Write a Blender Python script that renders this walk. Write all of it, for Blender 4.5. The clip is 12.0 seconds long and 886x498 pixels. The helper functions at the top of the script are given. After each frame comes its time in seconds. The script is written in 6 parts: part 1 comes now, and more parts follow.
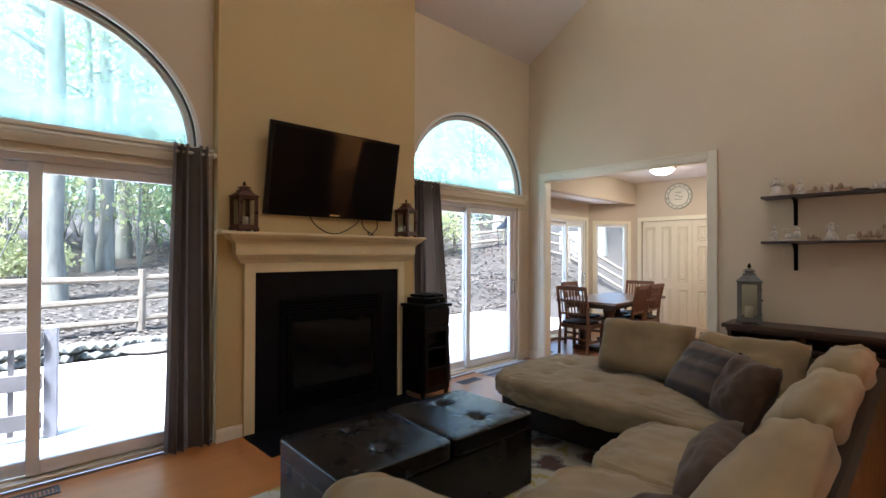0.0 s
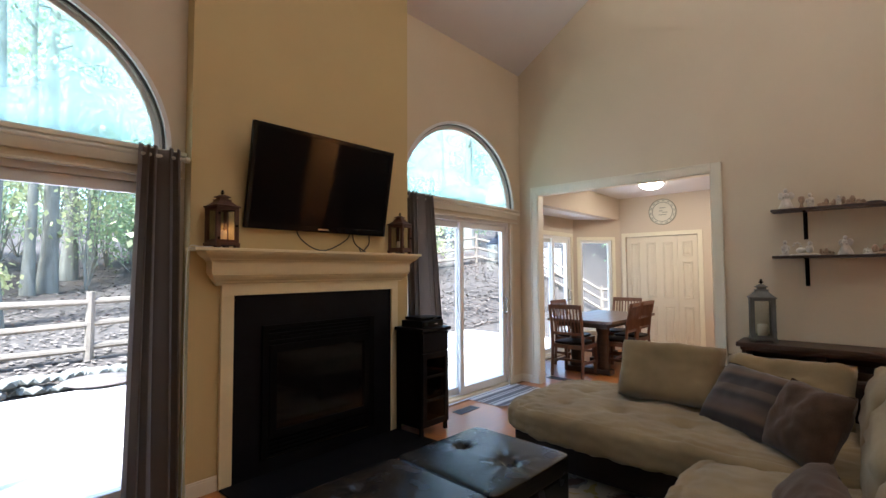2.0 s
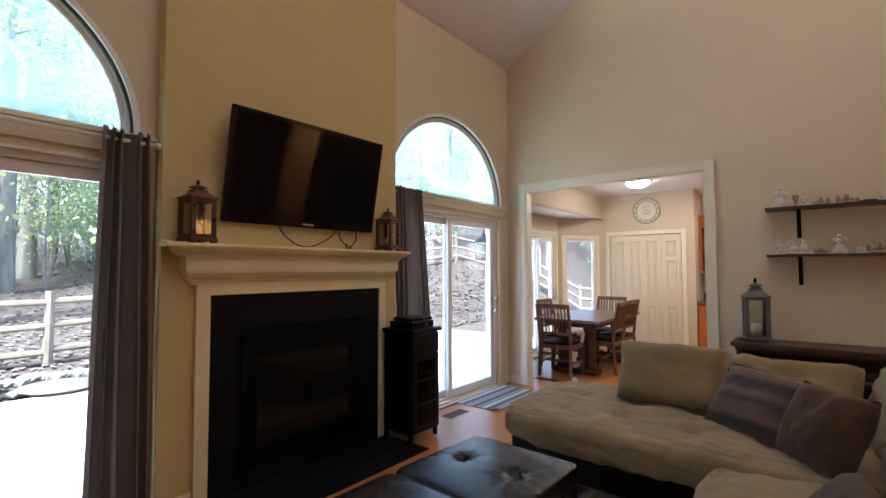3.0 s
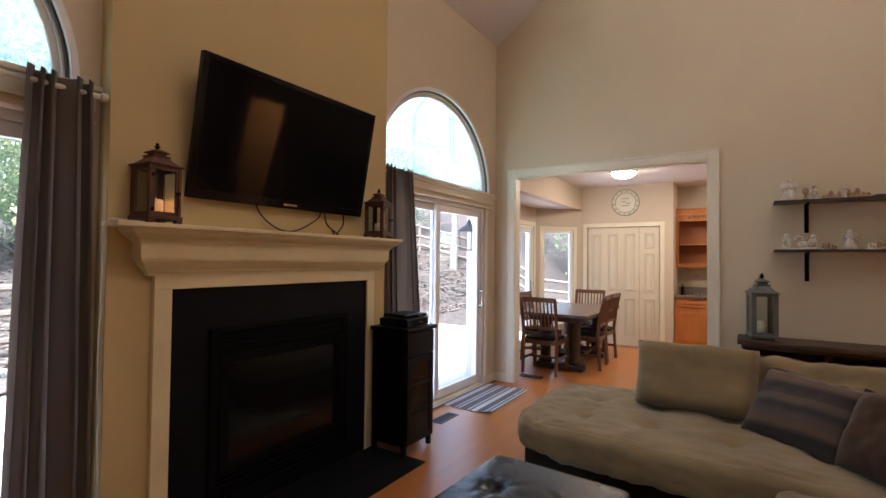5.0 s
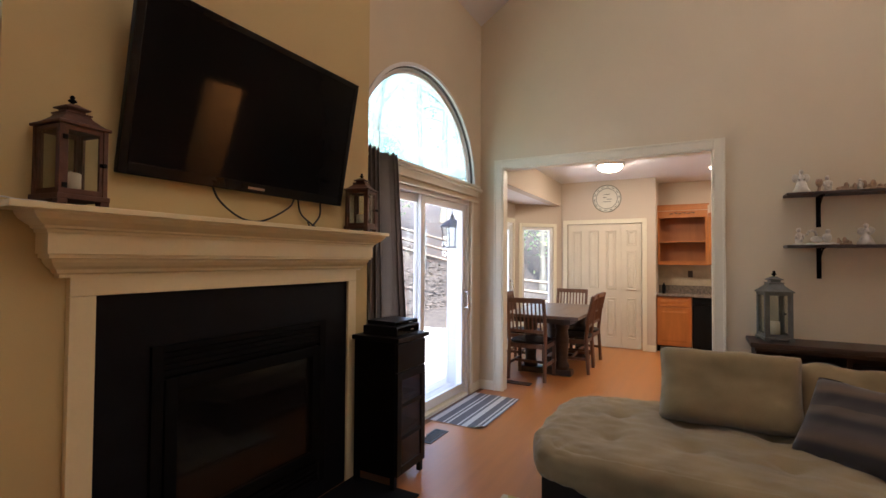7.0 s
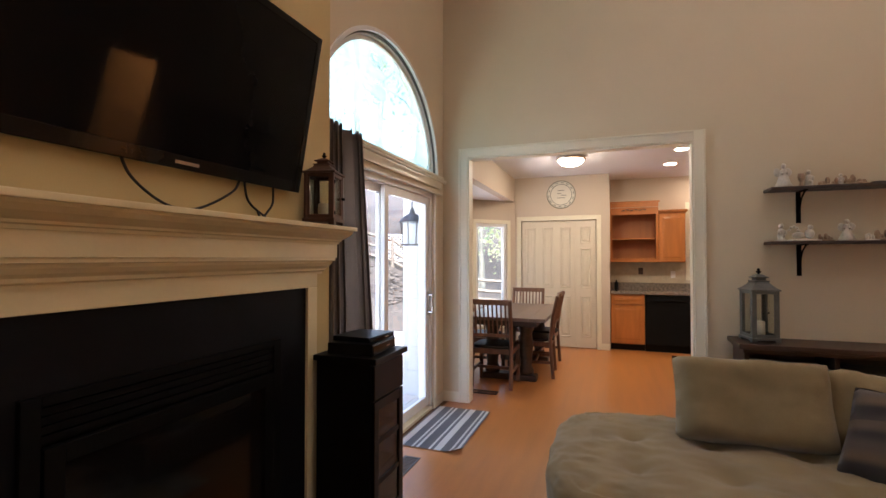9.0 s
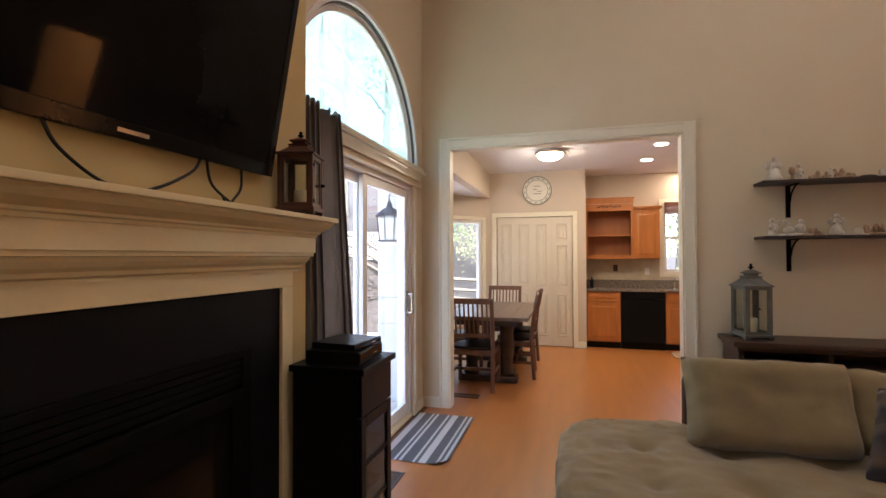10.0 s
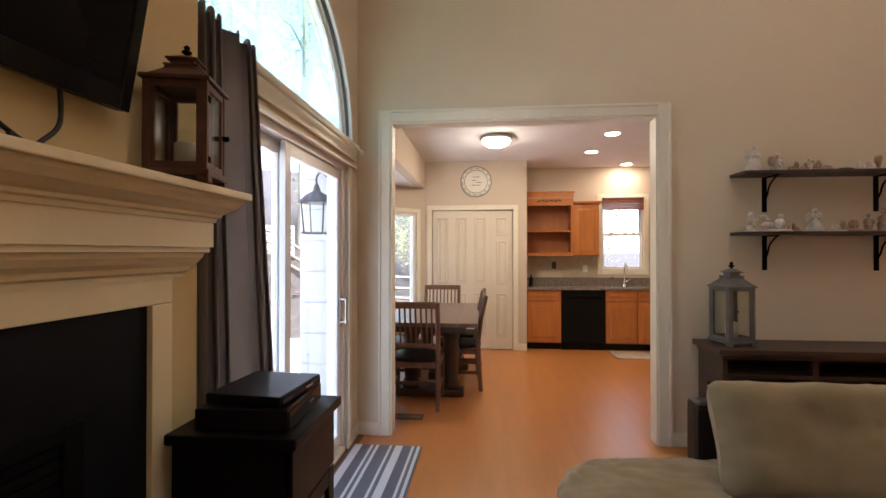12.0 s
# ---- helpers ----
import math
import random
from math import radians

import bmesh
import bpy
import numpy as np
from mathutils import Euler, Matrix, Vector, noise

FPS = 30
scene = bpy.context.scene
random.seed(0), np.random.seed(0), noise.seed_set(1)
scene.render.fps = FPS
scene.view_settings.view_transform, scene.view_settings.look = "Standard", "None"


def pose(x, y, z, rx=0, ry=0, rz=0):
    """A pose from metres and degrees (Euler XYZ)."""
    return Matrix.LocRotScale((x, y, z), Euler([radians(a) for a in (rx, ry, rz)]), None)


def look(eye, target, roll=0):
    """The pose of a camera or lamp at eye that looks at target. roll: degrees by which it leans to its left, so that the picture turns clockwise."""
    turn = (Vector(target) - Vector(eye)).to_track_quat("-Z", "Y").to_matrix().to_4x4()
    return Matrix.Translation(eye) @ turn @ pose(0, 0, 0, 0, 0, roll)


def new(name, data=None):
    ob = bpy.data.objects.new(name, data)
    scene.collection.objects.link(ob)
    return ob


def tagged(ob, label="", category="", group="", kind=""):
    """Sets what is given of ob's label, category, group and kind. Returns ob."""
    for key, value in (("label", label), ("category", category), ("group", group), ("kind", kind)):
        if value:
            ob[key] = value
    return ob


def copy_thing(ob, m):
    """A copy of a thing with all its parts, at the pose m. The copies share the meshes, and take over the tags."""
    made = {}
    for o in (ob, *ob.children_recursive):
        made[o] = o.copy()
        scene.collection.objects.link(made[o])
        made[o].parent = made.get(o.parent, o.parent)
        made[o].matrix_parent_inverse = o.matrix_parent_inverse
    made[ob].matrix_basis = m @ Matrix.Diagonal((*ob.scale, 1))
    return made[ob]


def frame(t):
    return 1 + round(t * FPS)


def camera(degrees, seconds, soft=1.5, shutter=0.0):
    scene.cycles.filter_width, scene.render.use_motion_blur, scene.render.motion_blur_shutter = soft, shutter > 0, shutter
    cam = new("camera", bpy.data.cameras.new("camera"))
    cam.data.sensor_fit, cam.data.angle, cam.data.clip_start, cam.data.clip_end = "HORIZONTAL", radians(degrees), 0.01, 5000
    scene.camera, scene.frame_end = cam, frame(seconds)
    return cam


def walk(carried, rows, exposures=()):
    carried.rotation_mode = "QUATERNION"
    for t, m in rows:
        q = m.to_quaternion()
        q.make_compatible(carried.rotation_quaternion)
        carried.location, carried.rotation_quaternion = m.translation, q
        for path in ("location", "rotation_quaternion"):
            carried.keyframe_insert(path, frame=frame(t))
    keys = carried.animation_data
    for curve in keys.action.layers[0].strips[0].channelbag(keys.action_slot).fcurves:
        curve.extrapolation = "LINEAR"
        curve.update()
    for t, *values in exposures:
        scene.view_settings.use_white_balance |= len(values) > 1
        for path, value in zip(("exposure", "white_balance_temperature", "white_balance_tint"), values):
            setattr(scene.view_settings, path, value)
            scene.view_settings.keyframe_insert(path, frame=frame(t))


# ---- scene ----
cam = camera(87.2, 12.0)
PATH = [
    (0, (-0.203, 0.017, 1.435), (1.188, 1.455, 1.453), 0.2),
    (0.5, (-0.183, 0.158, 1.426), (1.241, 1.562, 1.455), -0.1),
    (1, (-0.173, 0.292, 1.425), (1.285, 1.661, 1.477), -0.2),
    (1.5, (-0.171, 0.405, 1.436), (1.301, 1.757, 1.512), -0.2),
    (2, (-0.145, 0.516, 1.435), (1.35, 1.841, 1.53), -0.3),
    (2.5, (-0.119, 0.638, 1.432), (1.404, 1.93, 1.53), -0.1),
    (3, (-0.08, 0.742, 1.43), (1.482, 1.989, 1.52), -0.2),
    (5, (0.071, 1.286, 1.436), (1.748, 2.375, 1.483), 0.6),
    (5.5, (0.149, 1.404, 1.426), (1.851, 2.452, 1.469), 0.6),
    (6, (0.239, 1.514, 1.422), (1.96, 2.533, 1.463), 0.5),
    (6.5, (0.309, 1.62, 1.42), (2.048, 2.607, 1.462), 0.4),
    (7, (0.375, 1.735, 1.418), (2.136, 2.683, 1.464), 0.4),
    (9, (0.725, 2.234, 1.428), (2.605, 2.914, 1.466), -0.0),
    (9.5, (0.81, 2.356, 1.418), (2.713, 2.969, 1.46), -0.1),
    (10, (0.939, 2.459, 1.41), (2.865, 2.994, 1.442), -0.2),
    (10.5, (1.09, 2.566, 1.42), (3.039, 3.016, 1.44), -0.3),
    (11, (1.253, 2.686, 1.416), (3.218, 3.056, 1.43), -0.1),
    (11.5, (1.389, 2.758, 1.414), (3.37, 3.038, 1.431), -0.1),
    (12, (1.591, 2.821, 1.414), (3.582, 3.011, 1.428), -0.0),
]
EXPOSURES = [(0, 2.92, 5400, 8), (3, 2.94, 5500, 10), (5.5, 2.92, 5850, 15), (12, 2.90, 6000, 15)]
walk(cam, [(t, look(eye, target, roll)) for t, eye, target, roll in PATH], EXPOSURES)

# ---- world and light ----
world = bpy.data.worlds.new("sky")
scene.world = world
world.use_nodes = True
wn = world.node_tree
sky = wn.nodes.new("ShaderNodeTexSky")
sky.sky_type, sky.sun_disc = "NISHITA", False
sky.sun_elevation, sky.sun_rotation = radians(61), radians(248)
wn.links.new(sky.outputs[0], wn.nodes["Background"].inputs[0])
wn.nodes["Background"].inputs[1].default_value = 0.15
sun = new("sun", bpy.data.lights.new("sun", "SUN"))
sun.data.energy, sun.data.angle, sun.data.color = 5.0, radians(12), (1.0, 0.95, 0.88)
sun.matrix_world = look((-10, -4, 20), (0, 0, 0))


def lamp(name, kind, x, y, z, energy, color, size=0.2, spot=None):
    ob = new(name, bpy.data.lights.new(name, kind))
    ob.location, ob.data.energy, ob.data.color = (x, y, z), energy, color
    if kind == "AREA":
        ob.data.shape, ob.data.size = "DISK", size
    else:
        ob.data.shadow_soft_size = size
    return ob


WARM = (1.0, 0.78, 0.55)
lamp("dome_glow", "AREA", 6.95, 2.72, 2.605, 1.1, WARM, 0.28)
for rx, ry, rw in ((6.93, 1.43, 1.0), (7.87, 1.455, 1.0), (8.80, 0.745, 1.0)):
    lamp("recessed_glow", "AREA", rx, ry, 2.725, rw, WARM, 0.14)
lamp("hall_glow", "POINT", 6.3, -1.65, 2.45, 48, (1.0, 0.47, 0.17), 0.12)
# upward fill lamp added out of view to lift the ceiling and upper walls
up = lamp("vault_fill", "AREA", 2.2, 0.3, 4.02, 16, (1.0, 0.89, 0.76), 0.36)
up.rotation_euler = (math.pi, 0, 0)


# ---- materials ----
def mat(name, color, rough=0.6, metal=0.0, var=0.12, scale=6.0, bump=0.1, bscale=120.0, spec=0.5, coat=0.0, stretch=(1, 1, 1), rnd=0.0, sheen=0.0, rvar=0.08):
    """A principled surface: colour drifts at a large scale and a fine one, with fine relief."""
    m = bpy.data.materials.new(name)
    m.use_nodes = True
    nt = m.node_tree
    b = nt.nodes["Principled BSDF"]
    b.inputs["Metallic"].default_value, b.inputs["Specular IOR Level"].default_value = metal, spec
    b.inputs["Coat Weight"].default_value = coat
    b.inputs["Sheen Weight"].default_value = sheen
    tc = nt.nodes.new("ShaderNodeTexCoord")
    mp = nt.nodes.new("ShaderNodeMapping")
    mp.inputs["Scale"].default_value = stretch
    nt.links.new(tc.outputs["Object"], mp.inputs[0])
    n1 = nt.nodes.new("ShaderNodeTexNoise")
    n1.inputs["Scale"].default_value, n1.inputs["Detail"].default_value = scale, 6
    n2 = nt.nodes.new("ShaderNodeTexNoise")
    n2.inputs["Scale"].default_value, n2.inputs["Detail"].default_value = bscale, 3
    for n in (n1, n2):
        nt.links.new(mp.outputs[0], n.inputs["Vector"])
    mix = nt.nodes.new("ShaderNodeMath")
    mix.operation = "MULTIPLY_ADD"
    mix.inputs[1].default_value = 0.3
    nt.links.new(n2.outputs[0], mix.inputs[0])
    nt.links.new(n1.outputs[0], mix.inputs[2])
    last = mix
    if rnd:
        info = nt.nodes.new("ShaderNodeObjectInfo")
        add = nt.nodes.new("ShaderNodeMath")
        add.operation = "MULTIPLY_ADD"
        add.inputs[1].default_value = rnd
        nt.links.new(info.outputs["Random"], add.inputs[0])
        nt.links.new(mix.outputs[0], add.inputs[2])
        last = add
    ramp = nt.nodes.new("ShaderNodeValToRGB")
    lo = [c * (1 - var) for c in color[:3]]
    hi = [min(1, c * (1 + var)) for c in color[:3]]
    ramp.color_ramp.elements[0].position, ramp.color_ramp.elements[0].color = 0.4, (*lo, 1)
    ramp.color_ramp.elements[1].position, ramp.color_ramp.elements[1].color = 0.95 + rnd, (*hi, 1)
    nt.links.new(last.outputs[0], ramp.inputs[0])
    nt.links.new(ramp.outputs[0], b.inputs["Base Color"])
    rr = nt.nodes.new("ShaderNodeMapRange")
    rr.inputs["To Min"].default_value, rr.inputs["To Max"].default_value = max(0.0, rough - rvar), min(1, rough + rvar)
    nt.links.new(n1.outputs[0], rr.inputs[0])
    nt.links.new(rr.outputs[0], b.inputs["Roughness"])
    if bump:
        bp = nt.nodes.new("ShaderNodeBump")
        bp.inputs["Strength"].default_value, bp.inputs["Distance"].default_value = bump, 0.004
        nt.links.new(n2.outputs[0], bp.inputs["Height"])
        nt.links.new(bp.outputs[0], b.inputs["Normal"])
    return m


def striped(name, bands, axis, period, rough=0.9, bump=0.3, soft=False):
    """Cloth woven in stripes: bands are (start, colour) within one period along an object axis."""
    m = mat(name, (0.5, 0.5, 0.5), rough, bump=bump, bscale=220, sheen=0.2)
    nt = m.node_tree
    b = nt.nodes["Principled BSDF"]
    tc = nt.nodes.new("ShaderNodeTexCoord")
    sep = nt.nodes.new("ShaderNodeSeparateXYZ")
    nt.links.new(tc.outputs["Object"], sep.inputs[0])
    div = nt.nodes.new("ShaderNodeMath")
    div.operation, div.inputs[1].default_value = "DIVIDE", period
    nt.links.new(sep.outputs[axis], div.inputs[0])
    fr = nt.nodes.new("ShaderNodeMath")
    fr.operation = "FRACT"
    nt.links.new(div.outputs[0], fr.inputs[0])
    ramp = nt.nodes.new("ShaderNodeValToRGB")
    cr = ramp.color_ramp
    cr.interpolation = "EASE" if soft else "CONSTANT"
    for i, (pos, col) in enumerate(bands):
        e = cr.elements[i] if i < 2 else cr.elements.new(pos)
        e.position, e.color = pos, (*col, 1)
    nt.links.new(fr.outputs[0], ramp.inputs[0])
    nt.links.new(ramp.outputs[0], b.inputs["Base Color"])
    return m


def glass(name, tint=(1, 1, 1), rough=0.0):
    m = bpy.data.materials.new(name)
    m.use_nodes = True
    nt = m.node_tree
    out = nt.nodes["Material Output"]
    tr = nt.nodes.new("ShaderNodeBsdfTransparent")
    tr.inputs[0].default_value = (*tint, 1)
    gl = nt.nodes.new("ShaderNodeBsdfGlossy")
    gl.inputs["Roughness"].default_value = rough
    lw = nt.nodes.new("ShaderNodeLayerWeight")
    lw.inputs[0].default_value = 0.5
    pw = nt.nodes.new("ShaderNodeMath")
    pw.operation, pw.inputs[1].default_value = "POWER", 5.0
    fz = nt.nodes.new("ShaderNodeMath")
    fz.operation, fz.inputs[1].default_value, fz.inputs[2].default_value = "MULTIPLY_ADD", 0.9, 0.035
    nt.links.new(lw.outputs["Facing"], pw.inputs[0])
    nt.links.new(pw.outputs[0], fz.inputs[0])
    mx = nt.nodes.new("ShaderNodeMixShader")
    nt.links.new(fz.outputs[0], mx.inputs[0])
    nt.links.new(tr.outputs[0], mx.inputs[1])
    nt.links.new(gl.outputs[0], mx.inputs[2])
    nt.links.new(mx.outputs[0], out.inputs[0])
    return m


def glow(name, color, strength):
    m = bpy.data.materials.new(name)
    m.use_nodes = True
    b = m.node_tree.nodes["Principled BSDF"]
    b.inputs["Base Color"].default_value = (*color, 1)
    b.inputs["Emission Color"].default_value = (*color, 1)
    b.inputs["Emission Strength"].default_value = strength
    return m


M_WALL = mat("cream_wall_paint", (0.655, 0.555, 0.39), 0.75, var=0.04, scale=1.5, bump=0.12, bscale=260)
M_KWALL = mat("rosy_cream_wall_paint", (0.57, 0.475, 0.37), 0.75, var=0.04, scale=1.5, bump=0.12, bscale=260)
M_GOLD = mat("gold_wall_paint", (0.58, 0.445, 0.205), 0.75, var=0.05, scale=1.5, bump=0.12, bscale=260)
M_CEIL = mat("white_ceiling_paint", (0.74, 0.71, 0.70), 0.85, var=0.03, scale=2, bump=0.15, bscale=200)
M_TRIM = mat("cream_trim_paint", (0.75, 0.69, 0.54), 0.4, var=0.04, scale=4, bump=0.05, bscale=60)
M_MANTEL = mat("yellow_cream_paint", (0.75, 0.645, 0.39), 0.42, var=0.05, scale=5, bump=0.06, bscale=60)
M_VINYL = mat("white_vinyl", (0.78, 0.77, 0.75), 0.4, var=0.03, scale=4, bump=0.03)
M_OAK = mat("oak_floor", (0.41, 0.157, 0.040), 0.32, var=0.12, scale=4, bump=0.03, bscale=70, stretch=(0.35, 3.5, 1), rnd=0.16, coat=0.0, rvar=0.04)
M_GAP = mat("floor_underlay", (0.20, 0.10, 0.04), 0.8)
M_SLATE = mat("black_slate", (0.007, 0.0075, 0.010), 0.5, spec=0.10, var=0.25, scale=7, bump=0.08, bscale=50)
M_BLACK = mat("black_lacquer", (0.005, 0.0045, 0.0045), 0.4, spec=0.16, var=0.2, scale=5, bump=0.05)
M_ENAMEL = mat("black_appliance_enamel", (0.006, 0.006, 0.006), 0.45, spec=0.1, var=0.1, bump=0.0)
M_IRON = mat("black_iron", (0.005, 0.005, 0.005), 0.7, spec=0.05, var=0.25, scale=30, bump=0.1)
M_PLASTIC = mat("black_plastic", (0.007, 0.007, 0.008), 0.35, spec=0.25, var=0.1, bump=0.02)
M_SCREEN = mat("dark_screen", (0.004, 0.004, 0.005), 0.05, var=0.05, bump=0.0, spec=0.10, rvar=0.0)
M_LEATHER = mat("black_leather", (0.010, 0.0095, 0.0105), 0.25, var=0.25, scale=9, bump=0.35, bscale=130, spec=0.38, rvar=0.1)
M_SUEDE = mat("tan_microsuede", (0.285, 0.208, 0.106), 0.95, var=0.25, scale=4, bump=0.4, bscale=300, spec=0.1, sheen=0.25)
M_DBROWN = mat("dark_brown_leather", (0.015, 0.009, 0.007), 0.45, spec=0.2, var=0.25, scale=8, bump=0.3, bscale=150)
M_BROWNP = mat("brown_plush", (0.075, 0.041, 0.023), 0.95, var=0.3, scale=14, bump=0.6, bscale=180, spec=0.1, sheen=0.18)
M_CURT = mat("grey_curtain_cloth", (0.235, 0.185, 0.152), 0.8, var=0.12, scale=3, bump=0.3, bscale=400, sheen=0.3, stretch=(1, 1, 0.3))
nt = M_CURT.node_tree
tl, mx = nt.nodes.new("ShaderNodeBsdfTranslucent"), nt.nodes.new("ShaderNodeMixShader")
tl.inputs[0].default_value, mx.inputs[0].default_value = (0.27, 0.225, 0.185, 1), 0.2
nt.links.new(nt.nodes["Principled BSDF"].outputs[0], mx.inputs[1])
nt.links.new(tl.outputs[0], mx.inputs[2])
nt.links.new(mx.outputs[0], nt.nodes["Material Output"].inputs[0])
M_DWOOD = mat("dark_walnut", (0.060, 0.034, 0.022), 0.45, var=0.35, scale=6, bump=0.15, bscale=80, stretch=(1, 1, 6))
M_CHAIR = mat("brown_stained_wood", (0.165, 0.08, 0.046), 0.4, var=0.3, scale=7, bump=0.1, bscale=80, stretch=(4, 4, 0.6))
M_TABLE = mat("weathered_table_top", (0.16, 0.11, 0.08), 0.32, var=0.3, scale=4, bump=0.1, bscale=60, stretch=(0.5, 5, 1))
M_CAB = mat("honey_maple", (0.42, 0.145, 0.030), 0.35, var=0.18, scale=4, bump=0.06, bscale=60, stretch=(3, 3, 0.5), coat=0.2)
M_CABDARK = mat("darker_maple", (0.32, 0.115, 0.032), 0.5, var=0.15, scale=4, bump=0.05, stretch=(3, 3, 0.5))
M_DOORP = mat("white_door_paint", (0.66, 0.59, 0.47), 0.45, var=0.03, scale=4, bump=0.05, bscale=60)
M_GRAN = mat("brown_granite", (0.20, 0.16, 0.13), 0.15, var=0.6, scale=35, bump=0.0, bscale=300, coat=0.3)
M_BSPL = mat("tan_backsplash", (0.52, 0.43, 0.30), 0.4, var=0.15, scale=12, bump=0.1)
M_CHROME = mat("brushed_nickel", (0.62, 0.60, 0.57), 0.25, metal=1.0, var=0.05, bump=0.0)
M_LANW = mat("rusty_wood", (0.095, 0.036, 0.018), 0.6, var=0.4, scale=18, bump=0.4, bscale=90)
M_LANG = mat("grey_zinc", (0.155, 0.16, 0.145), 0.55, metal=0.35, var=0.25, scale=14, bump=0.2, bscale=80)
M_WAX = mat("ivory_wax", (0.75, 0.66, 0.48), 0.5, var=0.06, bump=0.05)
M_CERAM = mat("pale_ceramic", (0.62, 0.56, 0.47), 0.3, var=0.25, scale=25, bump=0.05)
M_CERAB = mat("tan_ceramic", (0.36, 0.24, 0.15), 0.4, var=0.35, scale=30, bump=0.05)
M_SHELF = mat("dark_shelf_wood", (0.045, 0.032, 0.027), 0.45, var=0.3, scale=6, bump=0.1, stretch=(4, 0.6, 1))
M_GLASS = glass("clear_glass")
M_LGLASS = glass("lantern_glass", (0.93, 0.95, 0.94), 0.05)
M_FGLASS = glass("smoked_glass", (0.35, 0.33, 0.32), 0.02)
M_DECK = mat("weathered_deck_board", (0.54, 0.52, 0.50), 0.8, var=0.15, scale=4, bump=0.3, bscale=60, stretch=(0.4, 5, 1), rnd=0.2)
# railing boards' shadowed side is put into this darker colour
M_RAIL = mat("shadowed_railing_wood", (0.13, 0.12, 0.125), 0.8, var=0.2, scale=5, bump=0.3)
M_RAILW = mat("pale_railing_wood", (0.22, 0.22, 0.25), 0.8, var=0.2, scale=5, bump=0.3)
M_FENCE = mat("grey_split_rail", (0.15, 0.125, 0.095), 0.85, var=0.3, scale=9, bump=0.5, bscale=50)
M_BARK = mat("grey_bark", (0.17, 0.165, 0.135), 0.95, var=0.45, scale=9, bump=1.0, bscale=28, stretch=(1, 1, 0.25))
M_SOIL = mat("leaf_litter_soil", (0.042, 0.034, 0.027), 0.95, var=0.6, scale=9, bump=1.0, bscale=45)
M_LITTER = mat("dry_leaf", (0.11, 0.09, 0.073), 0.9, var=0.3, scale=3, bump=0.2)
def leafy(name, color):
    m = mat(name, color, 0.6, var=0.5, scale=1.3, bump=0.1)
    nt = m.node_tree
    b, out = nt.nodes["Principled BSDF"], nt.nodes["Material Output"]
    tl, mx = nt.nodes.new("ShaderNodeBsdfTranslucent"), nt.nodes.new("ShaderNodeMixShader")
    mx.inputs[0].default_value = 0.65
    nt.links.new(b.inputs["Base Color"].links[0].from_socket, tl.inputs[0])
    nt.links.new(b.outputs[0], mx.inputs[1])
    nt.links.new(tl.outputs[0], mx.inputs[2])
    nt.links.new(mx.outputs[0], out.inputs[0])
    return m


M_LEAF = leafy("green_leaf", (0.30, 0.40, 0.22))
M_LEAFY = leafy("yellow_green_leaf", (0.45, 0.47, 0.25))
M_STONE = mat("grey_fieldstone", (0.15, 0.155, 0.135), 0.9, var=0.4, scale=8, bump=0.8, bscale=30)
M_SIDING = mat("white_siding", (0.52, 0.53, 0.55), 0.6, var=0.04, bump=0.05)
M_COPPER = mat("rusty_copper", (0.16, 0.135, 0.12), 0.6, metal=0.4, var=0.3, scale=10, bump=0.1)
M_DOME = glow("lit_opal_glass", (1.0, 0.86, 0.62), 6.0)
M_CAN = glow("lit_bulb", (1.0, 0.85, 0.6), 9.0)
M_CANL = glow("lit_bulb_small", (1.0, 0.85, 0.6), 9.0)
M_PLATE = mat("white_plate", (0.68, 0.64, 0.54), 0.35, var=0.05, bump=0.02)
M_PLATEI = mat("plate_dark_print", (0.16, 0.17, 0.13), 0.5, var=0.3, scale=30)
M_CORD = mat("black_cord", (0.012, 0.012, 0.012), 0.5, bump=0.0)
M_WCORD = mat("white_cord", (0.6, 0.58, 0.52), 0.5, bump=0.0)
M_VENT = mat("dark_metal_vent", (0.09, 0.08, 0.07), 0.5, metal=0.4)
M_BLIND = mat("brown_bamboo_blind", (0.17, 0.055, 0.03), 0.6, var=0.35, scale=20, bump=0.3, stretch=(1, 1, 12))
M_RUGM = striped("striped_mat_cloth", [(0.0, (0.17, 0.165, 0.175)), (0.20, (0.76, 0.74, 0.71)), (0.27, (0.17, 0.165, 0.175)), (0.34, (0.76, 0.74, 0.71)), (0.40, (0.17, 0.165, 0.175)), (0.62, (0.76, 0.74, 0.71)), (0.80, (0.17, 0.165, 0.175)), (0.88, (0.76, 0.74, 0.71)), (0.94, (0.17, 0.165, 0.175))], 1, 0.30)
M_PILS = striped("striped_cushion_cloth", [(0.0, (0.060, 0.043, 0.038)), (0.22, (0.030, 0.021, 0.018)), (0.36, (0.13, 0.082, 0.048)), (0.55, (0.085, 0.06, 0.048)), (0.75, (0.035, 0.026, 0.024)), (0.9, (0.11, 0.078, 0.052))], 2, 0.26, soft=True)


# ---- building helpers ----
def box(bm, x0, x1, y0, y1, z0, z1, bevel=0.0):
    r = bmesh.ops.create_cube(bm, size=1, matrix=Matrix.Translation(((x0 + x1) / 2, (y0 + y1) / 2, (z0 + z1) / 2)) @ Matrix.Diagonal((abs(x1 - x0), abs(y1 - y0), abs(z1 - z0), 1)))
    if bevel:
        es = list({e for v in r["verts"] for e in v.link_edges})
        bmesh.ops.bevel(bm, geom=es, offset=bevel, segments=2, affect="EDGES", profile=0.6)
    return bm


